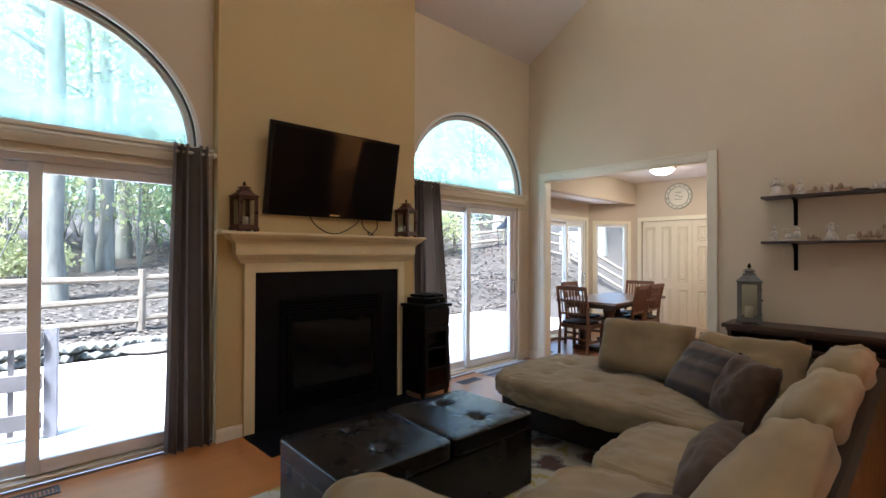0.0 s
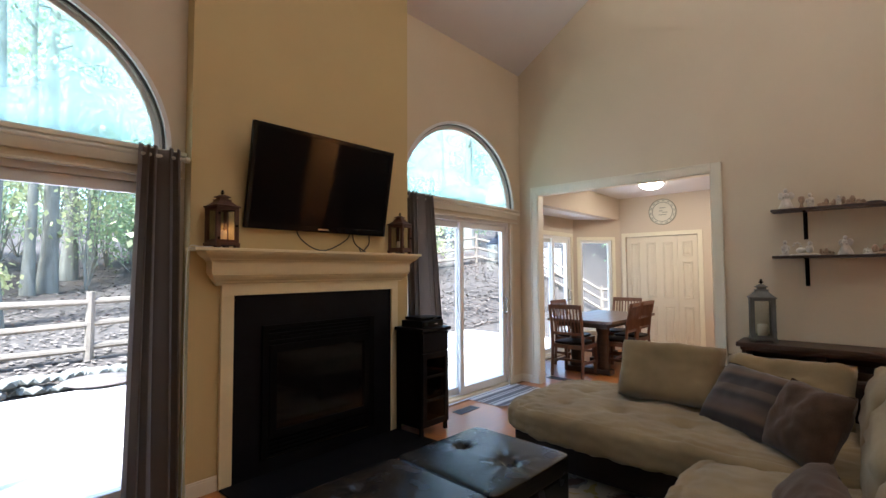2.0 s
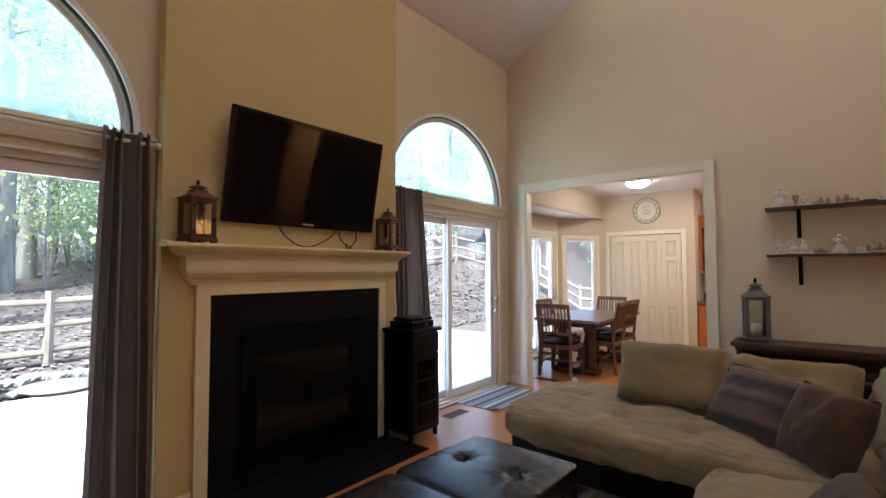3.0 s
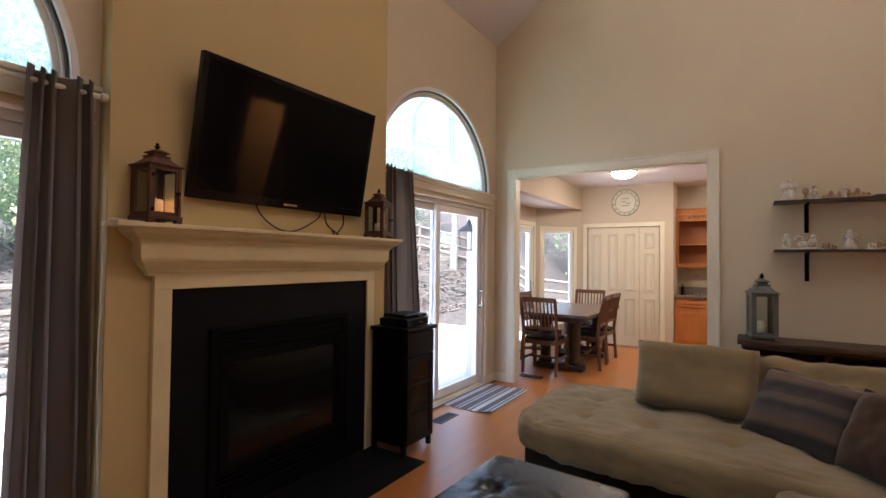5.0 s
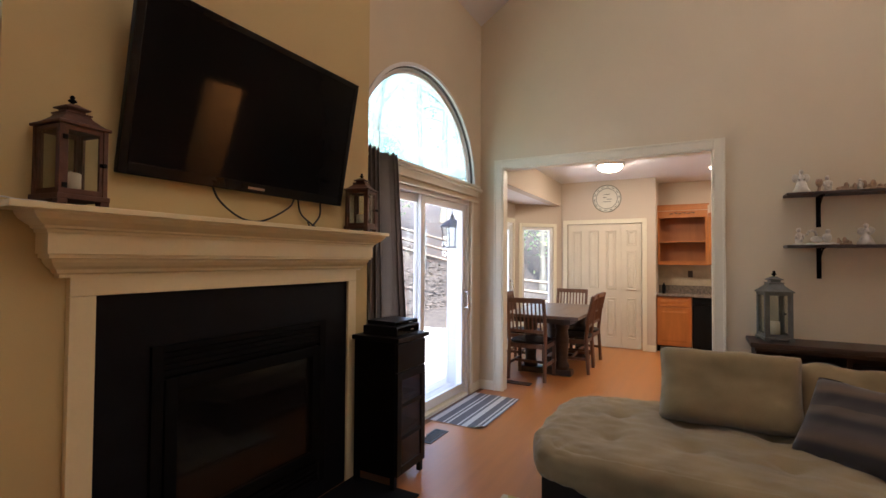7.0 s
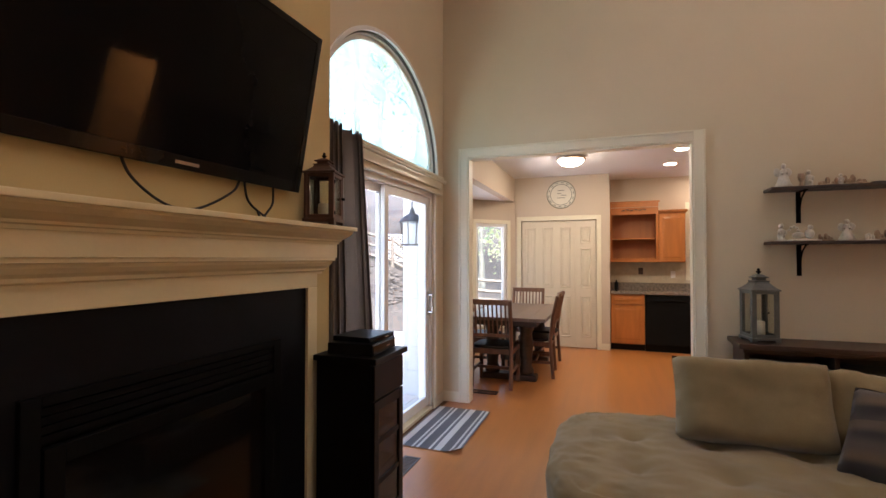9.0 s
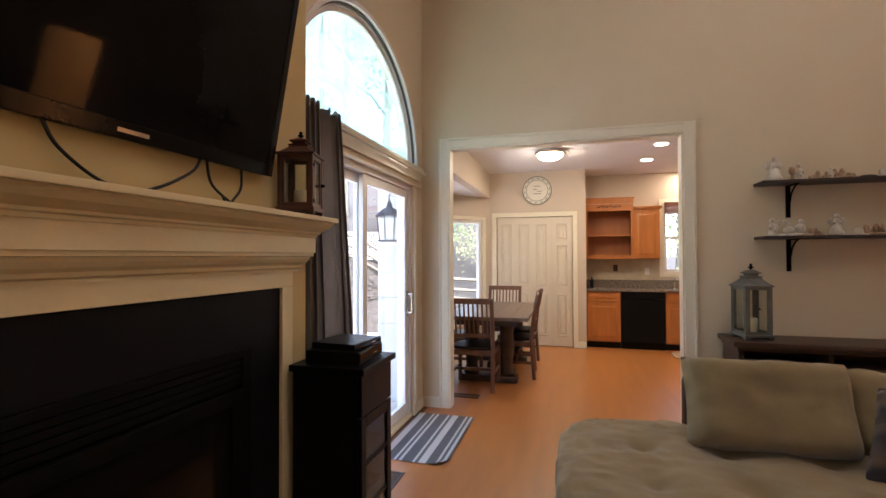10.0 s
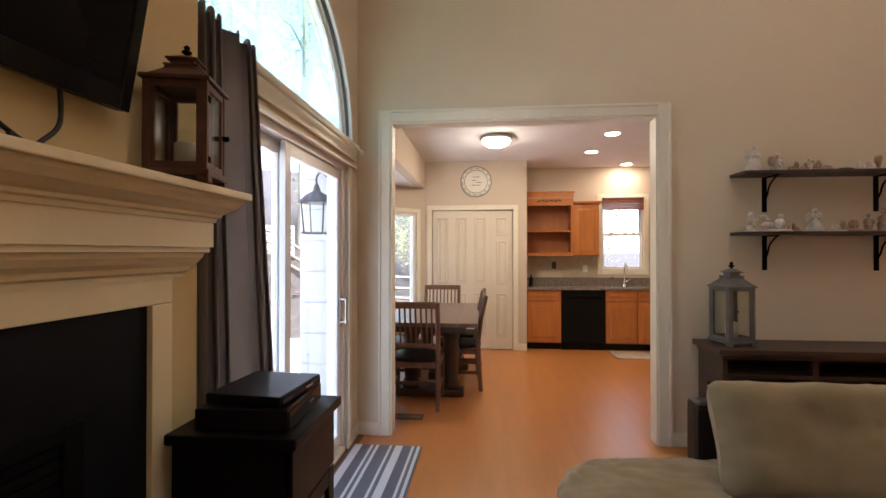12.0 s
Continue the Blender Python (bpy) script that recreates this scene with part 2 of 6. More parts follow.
def B(x0, x1, y0, y1, z0, z1, bevel=0.0):
    return box(bmesh.new(), x0, x1, y0, y1, z0, z1, bevel)


def cyl(bm, a, b, r0, r1=None, n=14, caps=True):
    a, b = Vector(a), Vector(b)
    d = b - a
    bmesh.ops.create_cone(bm, cap_ends=caps, segments=n, radius1=r0, radius2=r0 if r1 is None else r1, depth=d.length,
                          matrix=Matrix.Translation((a + b) / 2) @ d.to_track_quat("Z", "Y").to_matrix().to_4x4())
    return bm


def lathe(bm, profile, cx, cy, n=20):
    """Turn (radius, height) pairs round an upright axis."""
    rings = [[bm.verts.new((cx + r * math.cos(2 * math.pi * k / n), cy + r * math.sin(2 * math.pi * k / n), z)) for k in range(n)] for r, z in profile]
    for lo, hi in zip(rings, rings[1:]):
        for k in range(n):
            bm.faces.new((lo[k], lo[(k + 1) % n], hi[(k + 1) % n], hi[k]))
    bm.faces.new(rings[0][::-1])
    bm.faces.new(rings[-1])
    return bm


def prism(bm, pts, axis, a, b):
    """Extrude a flat outline: pts in (x, z) for axis 'y', in (y, z) for 'x', in (x, y) for 'z'."""
    def at(p, v):
        return {"y": (p[0], v, p[1]), "x": (v, p[0], p[1]), "z": (p[0], p[1], v)}[axis]
    lo = [bm.verts.new(at(p, a)) for p in pts]
    hi = [bm.verts.new(at(p, b)) for p in pts]
    bm.faces.new(lo)
    bm.faces.new(hi)
    for k in range(len(pts)):
        j = (k + 1) % len(pts)
        bm.faces.new((lo[k], lo[j], hi[j], hi[k]))
    return bm


def mesh_of(bm, name, material, smooth=False):
    bmesh.ops.recalc_face_normals(bm, faces=bm.faces)
    me = bpy.data.meshes.new(name)
    bm.to_mesh(me)
    bm.free()
    me.materials.append(material)
    if smooth:
        for p in me.polygons:
            p.use_smooth = True
    return me


def part(name, bm, material, parent, label="", smooth=False):
    ob = new(name, mesh_of(bm, name, material, smooth))
    ob.parent = parent
    if label:
        ob["label"] = label
    return ob


def thing(name, label, category, x=0, y=0, z=0, rz=0, group="", kind=""):
    ob = new(name)
    ob.empty_display_size = 0.1
    ob.matrix_world = pose(x, y, z, 0, 0, rz)
    return tagged(ob, label, category, group, kind)


def solid(name, bm, material, label, category, group="", kind="", smooth=False):
    return tagged(new(name, mesh_of(bm, name, material, smooth)), label, category, group, kind)


def structure(name, bm, material, label, category, smooth=False):
    return solid(name, bm, material, label, category, kind="structure", smooth=smooth)


def curve_bm(points, r, n=8):
    """A tube along points, smoothed by a Catmull-Rom curve."""
    p = [Vector(q) for q in points]
    p = [p[0] * 2 - p[1]] + p + [p[-1] * 2 - p[-2]]
    line = []
    for i in range(1, len(p) - 2):
        for s in range(8):
            t = s / 8
            line.append(0.5 * (2 * p[i] + (p[i + 1] - p[i - 1]) * t + (2 * p[i - 1] - 5 * p[i] + 4 * p[i + 1] - p[i + 2]) * t * t + (3 * p[i] - p[i - 1] - 3 * p[i + 1] + p[i + 2]) * t ** 3))
    line.append(p[-2])
    bm = bmesh.new()
    rings = []
    for i, q in enumerate(line):
        d = (line[min(i + 1, len(line) - 1)] - line[max(i - 1, 0)]).normalized()
        rot = d.to_track_quat("Z", "Y").to_matrix()
        rings.append([bm.verts.new(q + rot @ Vector((r * math.cos(2 * math.pi * k / n), r * math.sin(2 * math.pi * k / n), 0))) for k in range(n)])
    for lo, hi in zip(rings, rings[1:]):
        for k in range(n):
            bm.faces.new((lo[k], lo[(k + 1) % n], hi[(k + 1) % n], hi[k]))
    bm.faces.new(rings[0][::-1])
    bm.faces.new(rings[-1])
    return bm


def soft_box(w, d, h, puff=0.5, n=14, wrinkle=0.006, seed=0.0, dents=(), crease=0.0):
    """A stuffed cushion w by d by h round the origin, standing on z = 0: rounded box with puffed faces and wrinkles; dents are (x, y, depth) tufts in the top."""
    bm = bmesh.new()
    bmesh.ops.create_cube(bm, size=2)
    bmesh.ops.subdivide_edges(bm, edges=bm.edges[:], cuts=n, use_grid_fill=True)
    for v in bm.verts:
        x, y, z = v.co
        k = 5.0 if puff < 0.5 else 3.4
        ln = (abs(x) ** k + abs(y) ** k + abs(z) ** k) ** (1 / k)
        q = Vector((x, y, z)) / ln
        bulge = 1 - 0.12 * puff * ((x * x + y * y) if abs(z) > 0.9 else 0)
        px, py, pz = q.x * w / 2, q.y * d / 2, q.z * h / 2 * bulge + h / 2
        for tx, ty, td in dents:
            if z > 0:
                pz -= td * math.exp(-((px - tx) ** 2 + (py - ty) ** 2) / 0.0035) + td * 0.5 * math.exp(-((px - tx) ** 2 + (py - ty) ** 2) / 0.03)
        s = noise.noise(Vector((px * 7 + seed, py * 7, pz * 7))) * wrinkle + noise.noise(Vector((px * 22, py * 22 + seed, pz * 22))) * wrinkle * 0.5
        if crease:
            c = noise.noise(Vector((px * 5 + py * 9 + seed, py * 3 - px * 7, 0.5))) + 0.5 * noise.noise(Vector((px * 11 - py * 6, py * 15 + seed, 2.5)))
            s -= crease * (1 - min(1.0, abs(c) * 2.2)) * (0.35 + 0.65 * max(0.0, noise.noise(Vector((px * 2.1, py * 1.7 + seed, 7.0))) + 0.4))
        v.co = Vector((px, py, pz)) + q * s
    return bm


# ---- setting: living room shell ----
YW, YC, XO, T = 3.83, 3.72, 5.14, 0.15
EAVE, PITCH = 4.05, 0.65
RIDGE_Y = 0.3
RIDGE_Z = EAVE + PITCH * (YW - RIDGE_Y)
YB, XL = -3.2, -2.6
D1, D2, HALF, SILL = -0.02, 3.955, 0.93, 2.225
A1, A2, AX, AZ = -0.08, 3.975, 1.0, 0.895  # centres of the arched windows, half width and height


def arched_wall(x0, x1, cx, ax):
    """A stretch of the outer wall with a sliding-door opening and a half-round window over it."""
    bm = bmesh.new()
    box(bm, x0, cx - HALF, YW, YW + T, 0, SILL)
    box(bm, cx + HALF, x1, YW, YW + T, 0, SILL)
    box(bm, cx - HALF, cx + HALF, YW, YW + T, 2.045, SILL)
    top, n = EAVE + 0.2, 28
    box(bm, x0, ax - AX, YW, YW + T, SILL, top)
    box(bm, ax + AX, x1, YW, YW + T, SILL, top)
    for k in range(n):
        a, b = math.pi * k / n, math.pi * (k + 1) / n
        pa, pb = (ax + AX * math.cos(a), SILL + AZ * math.sin(a)), (ax + AX * math.cos(b), SILL + AZ * math.sin(b))
        prism(bm, [pa, pb, (pb[0], top), (pa[0], top)], "y", YW, YW + T)
    return bm


structure("floor", B(XL, 9.2, YB, YW + 0.02, -0.12, -0.012), M_GAP, "dark subfloor below oak boards", "floor")
structure("wall_north_1", arched_wall(XL, 1.012, D1, A1), M_WALL, "cream painted wall with arched window over a patio door", "wall")
structure("wall_north_2", arched_wall(2.958, XO + 0.12, D2, A2), M_WALL, "cream painted wall with arched window over a patio door", "wall")
structure("chimney_breast", B(1.012, 2.958, YC, YW + T, 0, EAVE + 0.25), M_GOLD, "tan gold painted chimney breast up to the ceiling", "wall")

# wall with the cased opening to the kitchen and a hall opening further on
OY0, OY1, OZ = 1.575, 3.57, 2.42
HY0, HY1, HZ1 = -2.25, -1.24, 2.40
bm = bmesh.new()
W1 = XO + 0.12
box(bm, XO, W1, OY1, YW, 0, OZ)
box(bm, XO, W1, HY1, OY0, 0, OZ)
box(bm, XO, W1, YB, HY0, 0, OZ)
box(bm, XO, W1, HY0, HY1, HZ1, OZ)
prism(bm, [(YB, OZ), (YW, OZ), (YW, EAVE + 0.2), (RIDGE_Y, RIDGE_Z + 0.2), (YB, RIDGE_Z + 0.2 - PITCH * (RIDGE_Y - YB))], "x", XO, W1)
structure("wall_east", bm, M_WALL, "tall cream gable wall with a cased kitchen opening", "wall")
structure("wall_south", B(XL, W1, YB - T, YB, 0, 5.0), M_WALL, "plain cream wall", "wall")
bm = bmesh.new()
prism(bm, [(YB, 0), (YW + T, 0), (YW + T, EAVE + 0.2), (RIDGE_Y, RIDGE_Z + 0.2), (YB, RIDGE_Z + 0.2 - PITCH * (RIDGE_Y - YB))], "x", XL - T, XL)
structure("wall_west", bm, M_WALL, "plain cream gable wall", "wall")
bm = bmesh.new()
prism(bm, [(YW + 0.3, EAVE - PITCH * 0.3), (RIDGE_Y, RIDGE_Z), (YB - 0.2, RIDGE_Z - PITCH * (RIDGE_Y - YB + 0.2)), (YB - 0.2, RIDGE_Z + 0.3 - PITCH * (RIDGE_Y - YB + 0.2)), (RIDGE_Y, RIDGE_Z + 0.3), (YW + 0.3, EAVE + 0.3 - PITCH * 0.3)], "x", XL - 0.2, W1)
structure("ceiling", bm, M_CEIL, "white vaulted ceiling", "ceiling")

# casing of the kitchen opening
def casing_x(name, x, y0, y1, z, out=-1, w=0.09):
    """Moulded casing round an opening in a wall across x."""
    bm = bmesh.new()
    for ya, yb, za, zb in ((y0 - w, y0, 0, z + w), (y1, y1 + w, 0, z + w), (y0, y1, z, z + w)):
        box(bm, x, x + out * 0.016, ya, yb, za, zb, 0.004)
        ya2, yb2 = (ya, ya + 0.02) if yb == y0 else ((yb - 0.02, yb) if ya == y1 else (ya, yb))
        box(bm, x + out * 0.014, x + out * 0.026, ya2, yb2, za if za == 0 else zb - 0.02, zb, 0.004)
    return structure(name, bm, M_TRIM, "cream moulded casing round the opening", "trim")


casing_x("trim_1", XO, OY0, OY1, OZ)
casing_x("trim_2", W1, OY0, OY1, OZ, 1)
bm = bmesh.new()
box(bm, XO - 0.004, W1 + 0.004, OY0, OY0 + 0.014, 0, OZ)
box(bm, XO - 0.004, W1 + 0.004, OY1 - 0.014, OY1, 0, OZ)
box(bm, XO - 0.004, W1 + 0.004, OY0 + 0.014, OY1 - 0.014, OZ - 0.014, OZ)
structure("trim_3", bm, M_TRIM, "cream jamb lining of the opening", "trim")


def baseboard(name, x0, x1, y0, y1):
    bm = bmesh.new()
    box(bm, x0, x1, y0, y1, 0, 0.085, 0.003)
    cx, cy = (x1 - x0) * 0.18, (y1 - y0) * 0.18
    long_x = abs(x1 - x0) > abs(y1 - y0)
    box(bm, x0 + (0 if long_x else cx), x1 - (0 if long_x else cx), y0 + (cy if long_x else 0), y1 - (cy if long_x else 0), 0.083, 0.10, 0.003)
    return structure(name, bm, M_TRIM, "cream painted baseboard", "baseboard")


baseboard("baseboard_1", 1.012, 1.205, YC - 0.014, YC)
baseboard("baseboard_2", 0.93, 1.0, YW - 0.014, YW)
baseboard("baseboard_3", XO - 0.014, XO, OY1 + 0.09, YW)
baseboard("baseboard_4", XO - 0.014, XO, HY1 + 0.09, OY0 - 0.09)
baseboard("baseboard_5", 4.86, XO - 0.014, YW - 0.014, YW)

# hall beyond the second opening
bm = bmesh.new()
box(bm, W1, 8.6, HY0 - 0.45, HY0 - 0.3, 0, 2.9)
box(bm, W1, 8.6, -0.56, -0.44, 0, 2.9)
box(bm, 8.6, 8.75, HY0 - 0.45, -0.44, 0, 2.9)
structure("wall_hall", bm, M_WALL, "cream walls of the lit hall", "wall")
structure("ceiling_hall", B(W1, 8.75, HY0 - 0.45, -0.44, 2.9, 3.0), M_CEIL, "white hall ceiling", "ceiling")

# ---- kitchen and dining shell ----
XP, XK, KZ, BZ = 8.38, 9.05, 2.74, 2.355
BY, BX0, BX1 = 4.34, 5.70, 7.73
bm = bmesh.new()
PY0, PY1 = 2.45, 3.63
box(bm, XP, XP + 0.12, 2.255, PY0, 0, KZ)
box(bm, XP, XP + 0.12, PY1, 3.86, 0, KZ)
box(bm, XP, XP + 0.12, PY0, PY1, 2.03, KZ)
box(bm, XP + 0.12, XK + 0.15, 2.255, 2.375, 0, KZ)
box(bm, XP + 0.5, XP + 0.6, 2.375, 3.86, 0, KZ)
structure("wall_pantry", bm, M_KWALL, "cream kitchen wall round the pantry doors", "wall")
KY0, KY1, KWZ0, KWZ1 = 0.42, 1.04, 1.15, 2.24
bm = bmesh.new()
box(bm, XK, XK + T, KY1, 2.255, 0, KZ)
box(bm, XK, XK + T, -0.44, KY0, 0, KZ)
box(bm, XK, XK + T, KY0, KY1, 0, KWZ0)
box(bm, XK, XK + T, KY0, KY1, KWZ1, KZ)
structure("wall_kitchen", bm, M_KWALL, "cream kitchen wall with a window over the sink", "wall")
structure("ceiling_kitchen", B(W1, XK + T, -0.44, 3.74, KZ, KZ + 0.1), M_CEIL, "flat white kitchen ceiling", "ceiling")
bm = bmesh.new()
prism(bm, [(W1, 3.74), (XP + 0.3, 3.74), (XP + 0.3, 3.86), (BX1 + 0.15, BY + 0.15), (5.57, BY + 0.13), (5.57, 3.985), (W1, 3.985)], "z", BZ, BZ + 0.08)
structure("ceiling_bay", bm, M_CEIL, "white lowered ceiling of the dining bay", "ceiling")
structure("wall_soffit", B(W1, XP, 3.736, 3.86, BZ - 0.004, KZ), M_KWALL, "cream soffit over the dining bay", "wall")
structure("wall_bay_roof", B(5.5, XP + 0.3, 3.985, BY + 0.3, BZ + 0.085, BZ + 0.2), M_SIDING, "white roof over the bay", "wall")


def to_line(bm, xa, ya, xb, yb):
    """Lay a wall built along x from 0, inner face at y = 0, from one plan point to another."""
    ang = math.atan2(yb - ya, xb - xa)
    bmesh.ops.transform(bm, matrix=Matrix.Translation((xa, ya, 0)) @ Matrix.Rotation(ang, 4, "Z"), verts=bm.verts)
    return bm


def holed(length, x0, x1, z0, z1, top, t=0.13):
    bm = bmesh.new()
    box(bm, 0, x0, 0, t, 0, top)
    box(bm, x1, length, 0, t, 0, top)
    if z0 > 0:
        box(bm, x0, x1, 0, t, 0, z0)
    box(bm, x0, x1, 0, t, z1, top)
    return bm


LA = math.hypot(XP - BX1, BY - 3.74)
structure("wall_bay_1", to_line(holed(BX1 - BX0, BX1 - BX0 - 1.32, BX1 - BX0 - 0.10, 0, 2.03, BZ), BX0, BY, BX1, BY), M_KWALL, "cream wall of the dining bay", "wall")
structure("wall_bay_2", to_line(holed(LA, 0.13, LA - 0.16, 0.35, 1.98, BZ), BX1, BY, XP - 0.02, 3.74), M_KWALL, "cream angled wall of the dining bay", "wall")
structure("wall_bay_3", B(5.57, BX0, 3.985, BY + 0.13, -0.3, BZ), M_SIDING, "white sided end wall of the dining bay", "wall")
structure("wall_bay_4", B(W1, BX0, 3.86, 3.983, -0.3, BZ + 0.2), M_KWALL, "stub wall beside the dining bay", "wall")
for k in range(9):
    structure("trim_siding", B(5.558, 5.5695, 3.99, BY + 0.12, -0.1 + 0.27 * k, 0.16 + 0.27 * k, 0.003), M_SIDING, "white siding board of the bay", "siding")
bm = bmesh.new()
prism(bm, [(W1, YW), (XP + 0.4, YW), (BX1 + 0.1, BY + 0.05), (BX0, BY + 0.02), (BX0, 3.86), (W1, 3.86)], "z", -0.1, -0.012)
structure("floor_bay", bm, M_GAP, "subfloor of the dining bay", "floor")


# ---- windows and patio doors ----
def sash(bm, x0, x1, y0, y1, z0, z1, w, bottom=None):
    bottom = w if bottom is None else bottom
    box(bm, x0, x0 + w, y0, y1, z0, z1, 0.004)
    box(bm, x1 - w, x1, y0, y1, z0, z1, 0.004)
    box(bm, x0 + w, x1 - w, y0, y1, z1 - w, z1, 0.004)
    box(bm, x0 + w, x1 - w, y0, y1, z0, z0 + bottom, 0.004)
    return bm


def pane(name, bm, parent, material=None):
    ob = part(name, bm, material or M_GLASS, parent)
    ob.visible_shadow = False
    return ob


def door_pull(parent, x, y, z):
    bm = bmesh.new()
    box(bm, x - 0.012, x + 0.012, y - 0.012, y, z - 0.11, z + 0.11, 0.004)
    cyl(bm, (x, y - 0.05, z - 0.09), (x, y - 0.05, z + 0.09), 0.011)
    cyl(bm, (x, y - 0.05, z - 0.08), (x, y, z - 0.08), 0.009)
    cyl(bm, (x, y - 0.05, z + 0.08), (x, y, z + 0.08), 0.009)
    part("door_handle", bm, M_CHROME, parent, "white and metal pull handle")


def patio_door(name, cx, half, y, height, handle):
    d = thing(name, "white two-panel sliding glass patio door, closed", "patio door", cx, y, 0, kind="structure")
    bm = bmesh.new()
    box(bm, -half, -half + 0.045, 0.0, 0.12, 0, height)
    box(bm, half - 0.045, half, 0.0, 0.12, 0, height)
    box(bm, -half + 0.045, half - 0.045, 0.0, 0.12, height - 0.045, height)
    part("door_frame", bm, M_VINYL, d)
    bm = B(-half + 0.045, half - 0.045, -0.02, 0.12, 0.002, 0.03, 0.004)
    box(bm, -half + 0.05, half - 0.05, 0.046, 0.058, 0.028, 0.045)
    part("door_sill", bm, M_TRIM, d, "cream threshold track")
    a = part("sliding_panel", sash(bmesh.new(), -0.03, half - 0.046, 0.018, 0.052, 0.046, height - 0.046, 0.068, 0.085), M_VINYL, d)
    pane("pane", B(0.038, half - 0.114, 0.033, 0.037, 0.131, height - 0.114), a)
    b = part("fixed_panel", sash(bmesh.new(), -half + 0.046, 0.04, 0.062, 0.096, 0.046, height - 0.046, 0.068, 0.085), M_VINYL, d)
    pane("pane", B(-half + 0.114, -0.028, 0.077, 0.081, 0.131, height - 0.114), b)
    if handle:
        door_pull(a, half - 0.078, 0.018, 1.0)
    return d


patio_door("door_1", D1, HALF, YW + 0.02, 2.045, True)
patio_door("door_2", D2, HALF, YW + 0.02, 2.045, True)
bay_door = patio_door("door_3", BX1 - 0.71, 0.61, BY + 0.005, 2.03, True)


M_ARCH = glass("arch_glass_reflection", (0.80, 0.89, 0.83))
# uneven translucent mix puts the pale reflected smear into the pane
nt = M_ARCH.node_tree
tl, mx = nt.nodes.new("ShaderNodeBsdfTranslucent"), nt.nodes.new("ShaderNodeMixShader")
tl.inputs[0].default_value = (0.80, 0.92, 0.86, 1)
hz = nt.nodes.new("ShaderNodeTexNoise")
hz.inputs["Scale"].default_value = 2.2
hr = nt.nodes.new("ShaderNodeMapRange")
hr.inputs["From Min"].default_value, hr.inputs["From Max"].default_value = 0.35, 0.65
hr.inputs["To Min"].default_value, hr.inputs["To Max"].default_value = 0.08, 0.40
nt.links.new(hz.outputs[0], hr.inputs[0])
nt.links.new(hr.outputs[0], mx.inputs[0])
old = nt.nodes["Material Output"].inputs[0].links[0].from_socket
nt.links.new(old, mx.inputs[1])
nt.links.new(tl.outputs[0], mx.inputs[2])
nt.links.new(mx.outputs[0], nt.nodes["Material Output"].inputs[0])


def ring(bm, g0, g1, y0, y1, n=44):
    """A half-round band between two insets from the arched opening."""
    for k in range(n):
        a, b = math.pi * k / n, math.pi * (k + 1) / n
        prism(bm, [((AX - g) * math.cos(t), (AZ - g) * math.sin(t)) for g, t in ((g0, a), (g1, a), (g1, b), (g0, b))], "y", y0, y1)
    bmesh.ops.remove_doubles(bm, verts=bm.verts, dist=0.0004)
    return bm


def arch_window(name, cx):
    w = thing(name, "half-round window with white frame and a pale reflection mixed into the glass", "arched window", cx, YW, SILL, kind="structure")
    part("window_casing", ring(bmesh.new(), 0.024, -0.006, -0.012, 0.012), M_VINYL, w, "narrow white casing")
    # dark ring draws the shaded gap between casing and frame
    part("window_gap_ring", ring(bmesh.new(), 0.036, 0.0245, 0.012, 0.03), M_VENT, w, "dark ring standing for the shaded gap")
    bm = ring(bmesh.new(), 0.045, 0.002, 0.031, 0.10)
    ring(bm, 0.075, 0.046, 0.05, 0.09)
    box(bm, -AX + 0.002, AX - 0.002, 0.031, 0.10, 0.0, 0.02, 0.003)
    part("window_frame", bm, M_VINYL, w)
    n = 44
    pts = [((AX - 0.074) * math.cos(math.pi * k / n), 0.021 + (AZ - 0.095) * math.sin(math.pi * k / n)) for k in range(n + 1)]
    pane("pane", prism(bmesh.new(), pts, "y", 0.066, 0.070), w, M_ARCH)
    bm = bmesh.new()
    x0, x1 = -AX + 0.01, AX + 0.09
    box(bm, x0, x1, -0.04, -0.013, -0.028, -0.002, 0.006)
    box(bm, x0, x1 - 0.02, -0.02, -0.001, -0.125, -0.028, 0.005)
    box(bm, x0, x1 - 0.02, -0.028, -0.001, -0.185, -0.168, 0.005)
    part("window_sill", bm, M_TRIM, w, "cream stool and apron moulding")
    return w


arch_window("window_1", A1)
arch_window("window_2", A2)

for cx, wx0, wx1 in ((D1, D1 - HALF - 0.05, D1 + HALF + 0.05), (D2, D2 - HALF - 0.05, D2 + HALF + 0.05)):
    bm = bmesh.new()
    box(bm, cx + HALF, wx1, YW - 0.016, YW - 0.001, 0, 2.05, 0.004)
    box(bm, wx0, cx - HALF, YW - 0.016, YW - 0.001, 0, 2.05, 0.004)
    structure("trim_patio_door", bm, M_TRIM, "cream casing beside the patio door", "trim")


